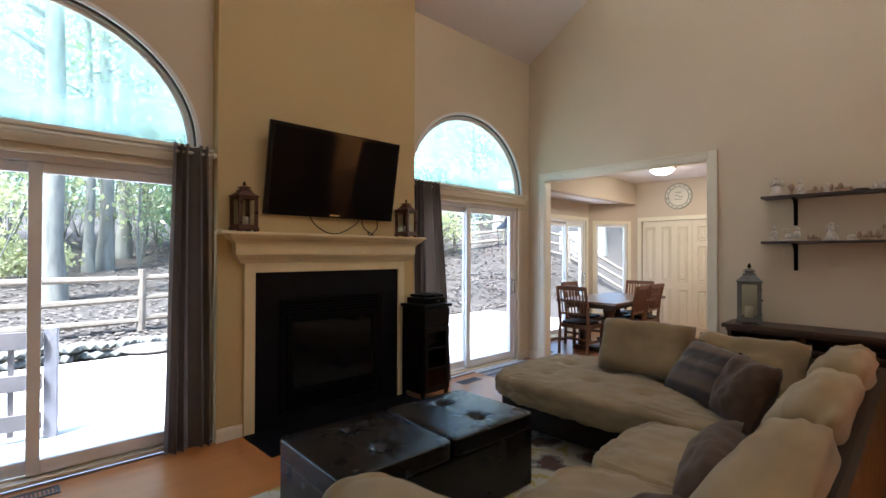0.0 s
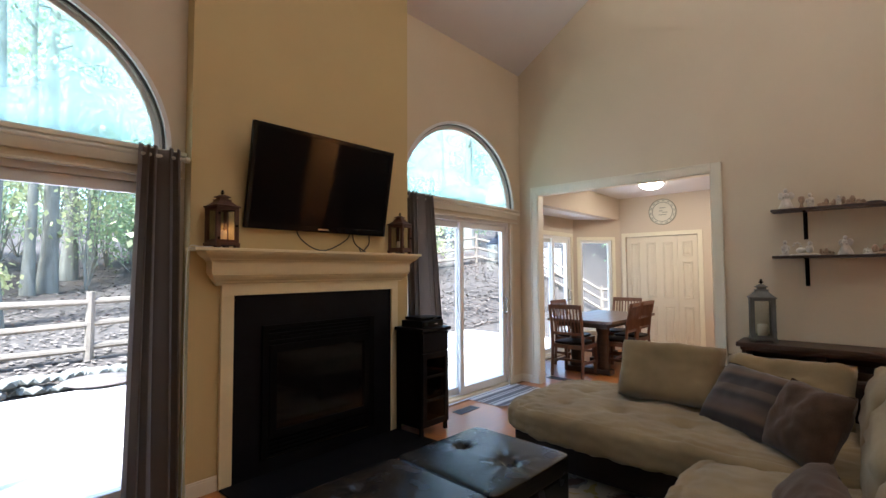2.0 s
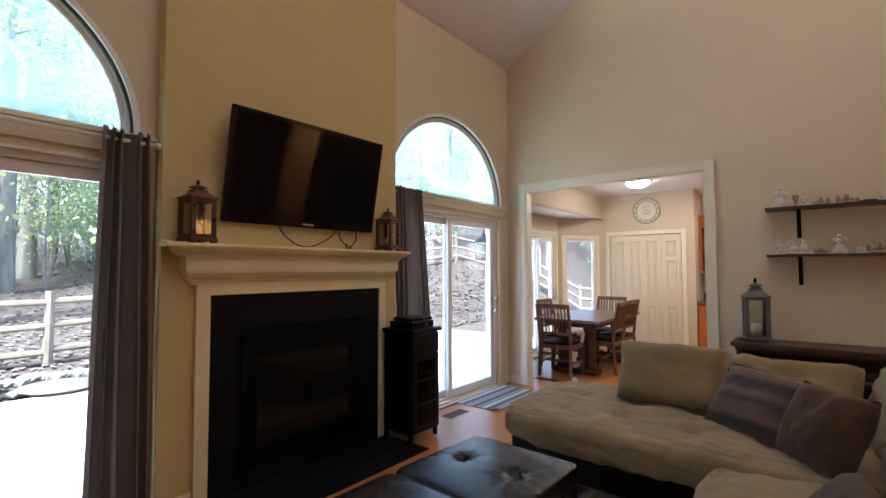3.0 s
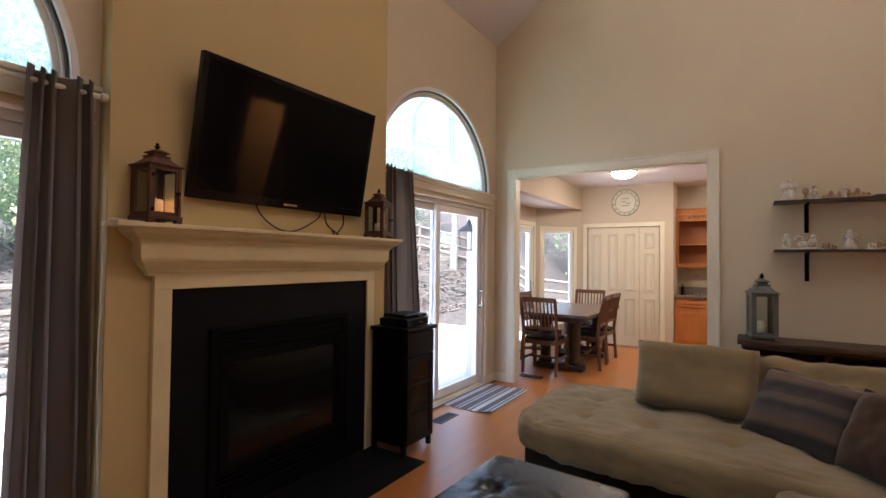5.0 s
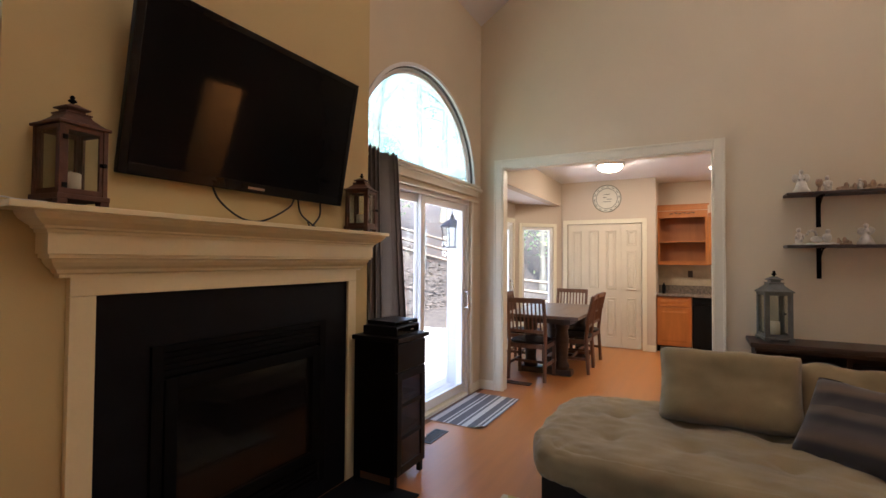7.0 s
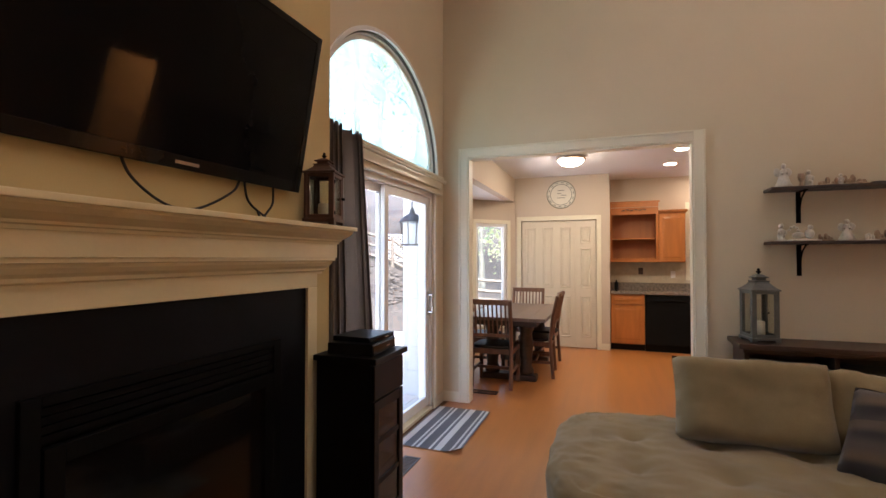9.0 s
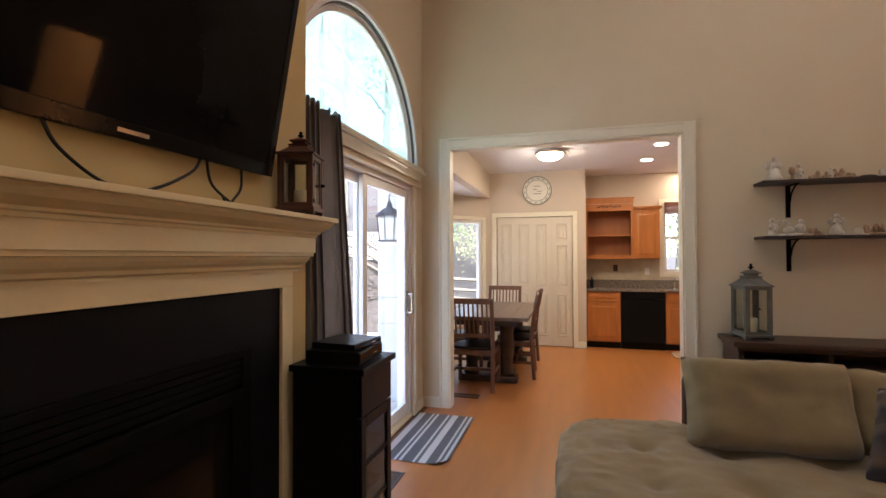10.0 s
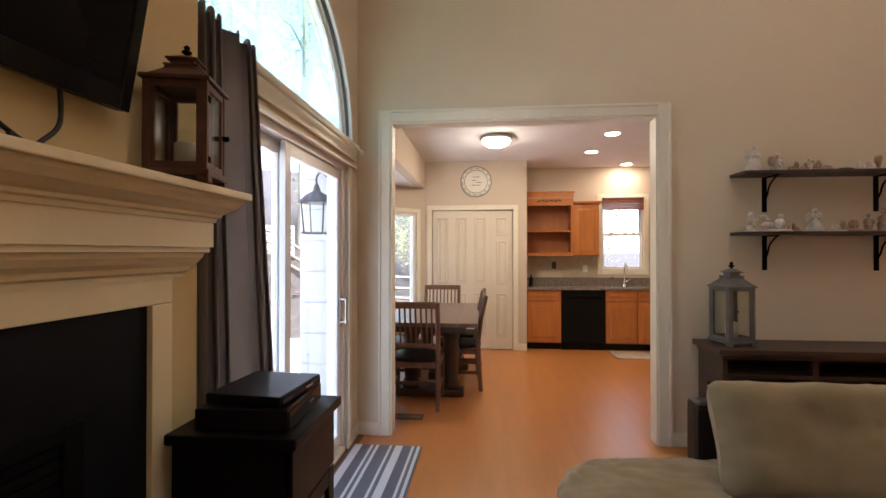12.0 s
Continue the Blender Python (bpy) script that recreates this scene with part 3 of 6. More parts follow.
def bay_window():
    L = LA - 0.29
    w = thing("window_3", "tall white casement window in the angled bay wall", "window", kind="structure")
    ang = math.atan2(3.74 - BY, XP - 0.02 - BX1)
    w.matrix_world = Matrix.Translation((BX1, BY, 0)) @ Matrix.Rotation(ang, 4, "Z") @ Matrix.Translation((0.13, 0, 0.35))
    part("window_frame", sash(bmesh.new(), 0, L, 0.02, 0.10, 0, 1.63, 0.05), M_VINYL, w)
    part("window_casing", sash(bmesh.new(), -0.06, L + 0.06, -0.016, -0.001, -0.06, 1.69, 0.06), M_TRIM, w)
    part("window_sill", B(-0.08, L + 0.08, -0.05, -0.017, -0.02, 0.005, 0.005), M_TRIM, w)
    pane("pane", B(0.05, L - 0.05, 0.05, 0.054, 0.05, 1.58), w)
    bm = B(0.05, L - 0.05, 0.07, 0.09, 0.05, 0.09, 0.003)
    part("window_sash", bm, M_VINYL, w)


bay_window()
casing = bmesh.new()
box(casing, BX1 - 1.385, BX1 - 1.32, BY - 0.016, BY - 0.001, 0, 2.1)
box(casing, BX1 - 0.10, BX1 - 0.035, BY - 0.016, BY - 0.001, 0, 2.1, 0.003)
box(casing, BX1 - 1.32, BX1 - 0.10, BY - 0.016, BY - 0.001, 2.03, 2.1, 0.003)
structure("trim_5", casing, M_TRIM, "cream casing round the bay door", "trim")


def kitchen_window():
    w = thing("window_4", "double-hung kitchen window over the sink", "window", XK, 0, 0, kind="structure")
    bm = bmesh.new()
    zm = (KWZ0 + KWZ1) / 2
    for z0, z1, x in ((KWZ0, zm + 0.02, 0.05), (zm - 0.02, KWZ1, 0.09)):
        box(bm, x, x + 0.03, KY0, KY0 + 0.04, z0, z1)
        box(bm, x, x + 0.03, KY1 - 0.04, KY1, z0, z1)
        box(bm, x, x + 0.03, KY0 + 0.04, KY1 - 0.04, z0, z0 + 0.04)
        box(bm, x, x + 0.03, KY0 + 0.04, KY1 - 0.04, z1 - 0.04, z1)
    part("window_frame", bm, M_VINYL, w)
    bm = bmesh.new()
    for y0, y1, z0, z1 in ((KY0 - 0.075, KY0, KWZ0 - 0.08, KWZ1 + 0.075), (KY1, KY1 + 0.075, KWZ0 - 0.08, KWZ1 + 0.075), (KY0, KY1, KWZ1, KWZ1 + 0.075), (KY0, KY1, KWZ0 - 0.08, KWZ0 - 0.01)):
        box(bm, -0.02, -0.001, y0, y1, z0, z1, 0.003)
    part("window_casing", bm, M_TRIM, w)
    pane("pane", B(0.062, 0.066, KY0 + 0.04, KY1 - 0.04, KWZ0 + 0.04, KWZ1 - 0.04), w)


kitchen_window()

# ---- camera-side curtains ----
def curtain(name, x0, x1, y, z1, z0, flare, folds, label, side=-0.25):
    """A hanging panel of pleated cloth with a little thickness, gathered at the top."""
    c = thing(name, label, "curtain", (x0 + x1) / 2, y, 0, group="window curtains")
    w, n, m = x1 - x0, 90, 26
    bm = bmesh.new()
    grid = []
    for j in range(m + 1):
        v = j / m
        z = z1 + (z0 - z1) * v
        row = []
        for i in range(n + 1):
            u = i / n
            ww = w * (1 + flare * v)
            amp = 0.034 + 0.016 * v
            ph = (u + 0.07 * math.sin(9 * u + folds)) * folds * 2 * math.pi + 0.9 * math.sin(3 * u + 2.2 * v)
            x = (u - 0.5) * ww + 0.012 * math.sin(2 * ph) + flare * v * w * side
            yy = amp * math.sin(ph) * (0.85 + 0.3 * noise.noise(Vector((u * 5, v * 2, 3)))) - 0.02 * v
            zz = z + (0.012 * math.cos(ph * 1.0) if j == 0 else 0)
            row.append(bm.verts.new((x, yy, zz)))
        grid.append(row)
    for j in range(m):
        for i in range(n):
            bm.faces.new((grid[j][i], grid[j][i + 1], grid[j + 1][i + 1], grid[j + 1][i]))
    bmesh.ops.solidify(bm, geom=bm.faces[:], thickness=0.003)
    part("cloth", bm, M_CURT, c, smooth=True)
    return c


def curtain_rod(name, x0, x1, y, z):
    r = thing(name, "thin cream painted curtain rod with end cap", "curtain rod", (x0 + x1) / 2, y, z, group="curtain rods")
    h = (x1 - x0) / 2
    part("rod", cyl(bmesh.new(), (-h, 0, 0), (h, 0, 0), 0.012), M_TRIM, r, smooth=True)
    for s in (-1, 1):
        bm = lathe(bmesh.new(), [(0.012, 0), (0.02, 0.008), (0.02, 0.03), (0.01, 0.04)], 0, 0, 12)
        bmesh.ops.transform(bm, matrix=Matrix.Translation((s * (h - 0.02), 0, 0)) @ Matrix.Rotation(s * math.pi / 2, 4, "Y"), verts=bm.verts)
        part("finial", bm, M_TRIM, r)
        part("bracket", B(s * (h - 0.06) - 0.008, s * (h - 0.06) + 0.008, 0.0, YW - y - 0.036, -0.008, 0.008), M_TRIM, r)


curtain_rod("curtain_rod", -1.15, 1.0, 3.755, 2.165)
curtain_rod("curtain_rod", 2.98, 5.0, 3.765, 2.165)
curtain("curtain", 0.72, 0.95, 3.745, 2.215, 0.012, 0.28, 4, "grey floor-length pleated curtain pushed beside the patio door")
curtain("curtain", 2.985, 3.36, 3.745, 2.215, 0.012, 0.42, 5, "grey-brown floor-length pleated curtain behind the black cabinet", 0.5)


# ---- fireplace ----
def fireplace():
    f = thing("fireplace", "cream wooden mantelpiece round a black slate gas fireplace", "fireplace", 0, YC, 0)
    L0, L1, R0, R1 = 1.207, 1.292, 2.728, 2.805
    for a, b in ((L0, L1), (R0, R1)):
        bm = B(a, b, -0.03, -0.001, 0.0, 1.275, 0.003)
        part("pilaster", bm, M_MANTEL, f)
    part("header", B(L0, R1, -0.03, -0.001, 1.2755, 1.37, 0.003), M_MANTEL, f)
    # stacked mouldings: outline (depth, height) swept along the front and both returns
    def moulding(name, prof, label=""):
        bm = bmesh.new()
        rings = []
        for d, z in prof:
            rings.append([bm.verts.new(p) for p in ((L0 - d, -0.001, z), (L0 - d, -d, z), (R1 + d, -d, z), (R1 + d, -0.001, z))])
        for lo, hi in zip(rings, rings[1:]):
            for k in range(3):
                bm.faces.new((lo[k], lo[k + 1], hi[k + 1], hi[k]))
        bm.faces.new(rings[0])
        bm.faces.new(rings[-1])
        part(name, bm, M_MANTEL, f, label)
    moulding("lower_moulding", [(0.03, 1.345), (0.036, 1.345), (0.036, 1.356), (0.046, 1.362), (0.050, 1.374), (0.062, 1.385), (0.072, 1.40), (0.075, 1.412), (0.085, 1.414), (0.085, 1.428), (0.03, 1.428)])
    moulding("frieze_board", [(0.03, 1.428), (0.092, 1.4285), (0.092, 1.50), (0.03, 1.50)])
    moulding("crown_moulding", [(0.03, 1.50), (0.097, 1.5005), (0.099, 1.512), (0.108, 1.516), (0.110, 1.524), (0.120, 1.530), (0.140, 1.545), (0.152, 1.562), (0.154, 1.572), (0.03, 1.572)])
    bm = B(0.985, 2.975, -0.172, -0.001, 1.572, 1.594, 0.004)
    part("mantel_shelf", bm, M_MANTEL, f)
    bx0, bx1, bz0, bz1 = 1.50, 2.525, 0.10, 1.05
    for a, b, c, d in ((L1, bx0, 0, 1.275), (bx1, R0, 0, 1.275), (bx0, bx1, bz1, 1.275), (bx0, bx1, 0, bz0)):
        part("slate_slab", B(a, b, -0.014, -0.001, c, d), M_SLATE, f, "black slate slab")
    bm = bmesh.new()
    box(bm, bx0, bx0 + 0.05, -0.03, -0.001, bz0, bz1, 0.004)
    box(bm, bx1 - 0.05, bx1, -0.03, -0.001, bz0, bz1, 0.004)
    box(bm, bx0 + 0.05, bx1 - 0.05, -0.03, -0.001, bz1 - 0.03, bz1, 0.004)
    for k in range(4):
        box(bm, bx0 + 0.05, bx1 - 0.05, -0.022, -0.004, bz1 - 0.055 - 0.026 * k, bz1 - 0.034 - 0.026 * k)
        box(bm, bx0 + 0.05, bx1 - 0.05, -0.022, -0.004, bz0 + 0.012 + 0.03 * k, bz0 + 0.03 + 0.03 * k)
    box(bm, bx0 + 0.05, bx1 - 0.05, -0.0038, -0.0012, bz0 + 0.002, bz1 - 0.031)
    part("louvre_frame", bm, M_IRON, f, "black metal louvred frame")
    bm = sash(bmesh.new(), bx0 + 0.055, bx1 - 0.055, -0.034, -0.006, 0.24, 0.905, 0.055)
    part("door_frame", bm, M_IRON, f)
    g = part("firebox_glass", B(bx0 + 0.11, bx1 - 0.11, -0.016, -0.012, 0.295, 0.85), mat("firebox_dark_glass", (0.008, 0.007, 0.007), 0.08, var=0.2, bump=0.0, spec=0.3), f, "dark glass")
    return f


fireplace()
solid("hearth_slab", B(1.207, 2.80, 3.19, YC - 0.034, 0.0005, 0.012, 0.003), M_SLATE, "flush black slate hearth slab before the fireplace", "hearth")


# ---- television ----
def television():
    t = new("television")
    tagged(t, "large black flat-screen television tilted down on the chimney breast", "television")
    t.matrix_world = Matrix.Translation((1.985, 3.618, 2.113)) @ Matrix.Rotation(radians(-0.8), 4, "Z") @ Matrix.Rotation(radians(10.3), 4, "X")
    w, h = 0.634, 0.373
    bm = B(-w, w, 0.0, 0.03, -h, h, 0.006)
    box(bm, -w * 0.7, w * 0.7, 0.0295, 0.05, -h * 0.5, h * 0.7, 0.01)
    part("case", bm, M_PLASTIC, t)
    bm = bmesh.new()
    b = 0.032
    box(bm, -w, -w + b, -0.008, 0.001, -h, h, 0.003)
    box(bm, w - b, w, -0.008, 0.001, -h, h, 0.003)
    box(bm, -w + b, w - b, -0.008, 0.001, h - b, h, 0.003)
    box(bm, -w + b, w - b, -0.008, 0.001, -h, -h + 0.05, 0.003)
    part("bezel", bm, mat("gloss_black_bezel", (0.006, 0.006, 0.007), 0.15, var=0.1, bump=0, spec=0.2), t, "glossy black bezel")
    part("screen", B(-w + b, w - b, -0.004, -0.001, -h + 0.05, h - b), M_SCREEN, t, "dark reflecting screen")
    part("badge", B(-0.05, 0.05, -0.0095, -0.0081, -h + 0.018, -h + 0.030), M_CHROME, t, "small pale maker's badge")
    part("wall_mount", B(-0.2, 0.2, 0.0501, 0.055, -0.15, 0.2), M_IRON, t)
    part("mount_arm", B(-0.05, 0.05, 0.05, 0.12, -0.05, 0.2), M_IRON, t)
    return t


television()


def cable(name, pts, r, m, label):
    return solid(name, curve_bm(pts, r), m, label, "cable", smooth=True)


cable("power_cable", [(1.75, 3.69, 1.76), (1.80, 3.70, 1.69), (1.90, 3.70, 1.625), (2.0, 3.70, 1.605), (2.10, 3.70, 1.63), (2.22, 3.69, 1.70), (2.26, 3.69, 1.76)], 0.005, M_CORD, "black cable hanging below the television")
cable("power_cable", [(2.28, 3.69, 1.76), (2.32, 3.70, 1.67), (2.42, 3.69, 1.605), (2.36, 3.67, 1.603), (2.35, 3.68, 1.63)], 0.005, M_CORD, "black cable coiled on the mantel below the television")
cable("power_cable", [(2.46, 3.69, 1.76), (2.47, 3.70, 1.68), (2.42, 3.69, 1.63), (2.38, 3.68, 1.602)], 0.005, M_CORD, "black cable hanging below the television")
cable("white_cord", [(1.10, 3.60, 1.598), (1.03, 3.61, 1.599), (0.975, 3.62, 1.597), (0.972, 3.66, 1.50), (0.985, 3.70, 1.3), (0.98, 3.70, 0.9), (0.99, 3.70, 0.4), (0.985, 3.70, 0.02)], 0.003, M_WCORD, "thin white cord hanging off the mantel end")


# ---- lanterns ----
def lantern(name, x, y, z, w, h, rz, frame_m, label):
    """A four-sided lantern: footed base, wide-framed glazed sides, a hinged door with a latch, a swept roof with a cap and finial, and a candle."""
    l = thing(name, label, "lantern", x, y, z, rz)
    a, body, st = w / 2, h * 0.69, w * 0.105
    bm = B(-a * 1.08, a * 1.08, -a * 1.08, a * 1.08, 0.016, 0.034, 0.003)
    for sx in (-1, 1):
        for sy in (-1, 1):
            box(bm, sx * a * 0.86 - a * 0.2, sx * a * 0.86 + a * 0.2, sy * a * 0.86 - a * 0.2, sy * a * 0.86 + a * 0.2, 0.0, 0.017, 0.003)
    part("base", bm, frame_m, l)
    for sx in (-1, 1):
        for sy in (-1, 1):
            cx, cy = sx * (a - st / 2), sy * (a - st / 2)
            part("post", B(cx - st / 2, cx + st / 2, cy - st / 2, cy + st / 2, 0.034, body, 0.002), frame_m, l)
    i0, s2 = a - st, st * 0.75
    for k in range(4):
        bm = bmesh.new()
        for xa, xb, za, zb in ((-i0, i0, body - s2 * 1.5, body - 0.001), (-i0, i0, 0.035, 0.035 + s2 * 1.5), (-i0, -i0 + s2, 0.035 + s2 * 1.5, body - s2 * 1.5), (i0 - s2, i0, 0.035 + s2 * 1.5, body - s2 * 1.5)):
            box(bm, xa + 0.0004, xb - 0.0004, -a + 0.003, -a + 0.013, za, zb, 0.0015)
        bmesh.ops.transform(bm, matrix=Matrix.Rotation(k * math.pi / 2, 4, "Z"), verts=bm.verts)
        fr = part("door_frame" if k == 0 else "side_frame", bm, frame_m, l)
        bm = B(-i0 + s2 + 0.0006, i0 - s2 - 0.0006, -a + 0.007, -a + 0.009, 0.036 + s2 * 1.5, body - s2 * 1.5 - 0.001)
        bmesh.ops.transform(bm, matrix=Matrix.Rotation(k * math.pi / 2, 4, "Z"), verts=bm.verts)
        part("pane", bm, M_LGLASS, fr).visible_shadow = False
        if k == 0:
            bm = B(i0 - s2, i0 + st * 0.6, -a - 0.008, -a + 0.0025, body * 0.52, body * 0.52 + 0.012, 0.002)
            cyl(bm, (i0 - s2 * 0.3, -a - 0.014, body * 0.52 + 0.006), (i0 - s2 * 0.3, -a, body * 0.52 + 0.006), 0.007, n=10)
            part("latch", bm, M_IRON, fr, "small black latch")
            for hz in (0.2, 0.8):
                part("hinge", B(-i0 - st * 0.5, -i0 + s2 * 0.6, -a - 0.003, -a + 0.0025, body * hz, body * hz + 0.016, 0.001), M_IRON, fr)

    def swept(bm, levels):
        rings = [[bm.verts.new((sx * r, sy * r, zz)) for sx, sy in ((-1, -1), (1, -1), (1, 1), (-1, 1))] for zz, r in levels]
        for lo, hi in zip(rings, rings[1:]):
            for k in range(4):
                bm.faces.new((lo[k], lo[(k + 1) % 4], hi[(k + 1) % 4], hi[k]))
        bm.faces.new(rings[0][::-1])
        bm.faces.new(rings[-1])

    bm = B(-a * 1.10, a * 1.10, -a * 1.10, a * 1.10, body, body + 0.010, 0.003)
    swept(bm, [(body + 0.010, a * 1.08), (body + h * 0.04, a * 0.90), (body + h * 0.07, a * 0.72), (body + h * 0.10, a * 0.56), (body + h * 0.125, a * 0.50)])
    box(bm, -a * 0.56, a * 0.56, -a * 0.56, a * 0.56, body + h * 0.125, body + h * 0.14, 0.002)
    part("roof", bm, frame_m, l)
    bm = bmesh.new()
    swept(bm, [(body + h * 0.1405, a * 0.36), (body + h * 0.175, a * 0.36)])
    box(bm, -a * 0.52, a * 0.52, -a * 0.52, a * 0.52, body + h * 0.175, body + h * 0.19, 0.003)
    swept(bm, [(body + h * 0.1905, a * 0.46), (body + h * 0.225, a * 0.16)])
    part("chimney_cap", bm, frame_m, l)
    r = h * 0.028
    part("finial", lathe(bmesh.new(), [(r * 0.4, body + h * 0.222), (r * 0.5, body + h * 0.24), (r * 1.2, body + h * 0.252), (r * 1.2, body + h * 0.262), (r * 0.5, body + h * 0.274), (r * 0.8, body + h * 0.29), (r * 0.4, body + h * 0.305), (r * 0.1, body + h * 0.31)], 0, 0, 12), M_IRON, l, smooth=True)
    cr, ch = a * 0.40, h * 0.21
    part("candle", lathe(bmesh.new(), [(0.001, 0.035), (cr, 0.035), (cr, 0.03 + ch), (cr * 0.82, 0.034 + ch), (0.006, 0.025 + ch), (0.003, 0.04 + ch)], 0, 0, 18), M_WAX, l, "ivory pillar candle", smooth=True)
    return l


lantern("mantel_lantern", 1.175, 3.63, 1.594, 0.152, 0.385, 6, M_LANW, "rust-brown wooden candle lantern on the mantel beside the television")
lantern("mantel_lantern", 2.775, 3.63, 1.594, 0.155, 0.38, 14, M_LANW, "rust-brown wooden candle lantern at the curtain end of the mantel")
lantern("grey_lantern", 4.935, 1.165, 0.79, 0.192, 0.56, 12, M_LANG, "grey zinc candle lantern on the dark console")


# ---- black cabinet with boxes ----
def media_cabinet():
    c = thing("media_cabinet", "narrow black cabinet with a drawer and glass door beside the fireplace", "cabinet", 2.925, 3.49, 0)
    x0, x1, y0, y1 = -0.17, 0.17, -0.165, 0.165
    for sx in (x0, x1 - 0.02):
        part("side_panel", B(sx, sx + 0.02, y0 + 0.02, y1, 0.08, 0.905), M_BLACK, c)
    part("back_panel", B(x0 + 0.02, x1 - 0.02, y1 - 0.015, y1, 0.08, 0.905), M_BLACK, c)
    part("bottom", B(x0 + 0.02, x1 - 0.02, y0 + 0.02, y1 - 0.015, 0.08, 0.11), M_BLACK, c)
    for z in (0.33, 0.53, 0.70):
        part("shelf", B(x0 + 0.02, x1 - 0.02, y0 + 0.045, y1 - 0.016, z, z + 0.015), M_BLACK, c)
    part("top", B(x0 - 0.018, x1 + 0.018, y0 - 0.018, y1 + 0.012, 0.9055, 0.935, 0.006), M_BLACK, c)
    d = part("drawer", B(x0 + 0.004, x1 - 0.004, y0, y0 + 0.019, 0.725, 0.895, 0.004), M_BLACK, c)
    part("knob", lathe(bmesh.new(), [(0.004, 0), (0.006, 0.006), (0.011, 0.014), (0.011, 0.02), (0.005, 0.025)], 0, 0, 12), M_CHROME, d, "silver knob", True).matrix_world = pose(2.925, 3.49 + y0, 0.81, 90)
    dr = part("door", sash(bmesh.new(), x0 + 0.004, x1 - 0.004, y0, y0 + 0.019, 0.09, 0.718, 0.05), M_BLACK, c)
    for z in (0.30, 0.50):
        part("muntin", B(x0 + 0.054, x1 - 0.054, y0 + 0.003, y0 + 0.016, z, z + 0.022), M_BLACK, dr)
    part("pane", B(x0 + 0.054, x1 - 0.054, y0 + 0.008, y0 + 0.011, 0.14, 0.668), M_FGLASS, dr)
    part("knob", lathe(bmesh.new(), [(0.004, 0), (0.006, 0.006), (0.011, 0.014), (0.011, 0.02), (0.005, 0.025)], 0, 0, 12), M_CHROME, dr, "silver knob", True).matrix_world = pose(2.925 - 0.135, 3.49 + y0, 0.46, 90)
    for sx in (x0, x1 - 0.03):
        for sy in (y0 + 0.02, y1 - 0.03):
            part("leg", B(sx, sx + 0.03, sy, sy + 0.03, 0.012, 0.08), M_BLACK, c)
    return c


media_cabinet()
for k, (w, d, z, h, rz, dy) in enumerate(((0.29, 0.25, 0.935, 0.062, 3, 0.01), (0.25, 0.22, 0.998, 0.03, -4, 0.0))):
    b = thing("media_player", "black cable box on the cabinet" if k == 0 else "slim black disc player on the cable box", "media player", 2.915, 3.47 + dy, z, rz, group="boxes on the cabinet")
    part("case", B(-w / 2, w / 2, -d / 2, d / 2, 0.004, h, 0.004), M_PLASTIC, b)
    part("front_panel", B(-w / 2 + 0.008, w / 2 - 0.008, -d / 2 - 0.004, -d / 2 - 0.0005, 0.008, h - 0.008, 0.001), M_SCREEN, b, "glossy dark front panel")
    part("badge", B(0.02, 0.06, -d / 2 - 0.0055, -d / 2 - 0.0042, h * 0.45, h * 0.45 + 0.006), M_CHROME, b, "small silver mark")


# ---- sofa ----
def cushion(name, x, y, z, w, d, h, rx, ry, rz, m, label, puff=0.8, seed=0.0, parent=None, dents=(), wrinkle=0.007, n=16, crease=0.0):
    bm = soft_box(w, d, h, puff, n, wrinkle, seed, dents, crease)
    bmesh.ops.transform(bm, matrix=pose(0, 0, 0, rx, ry, 0), verts=bm.verts)
    if parent:
        bmesh.ops.transform(bm, matrix=pose(x, y, z, 0, 0, rz), verts=bm.verts)
        return part(name, bm, m, parent, label, True)
    o = tagged(new(name, mesh_of(bm, name, m, True)), label, "cushion", group="sofa cushions")
    o.matrix_world = pose(x, y, z, 0, 0, rz)
    return o


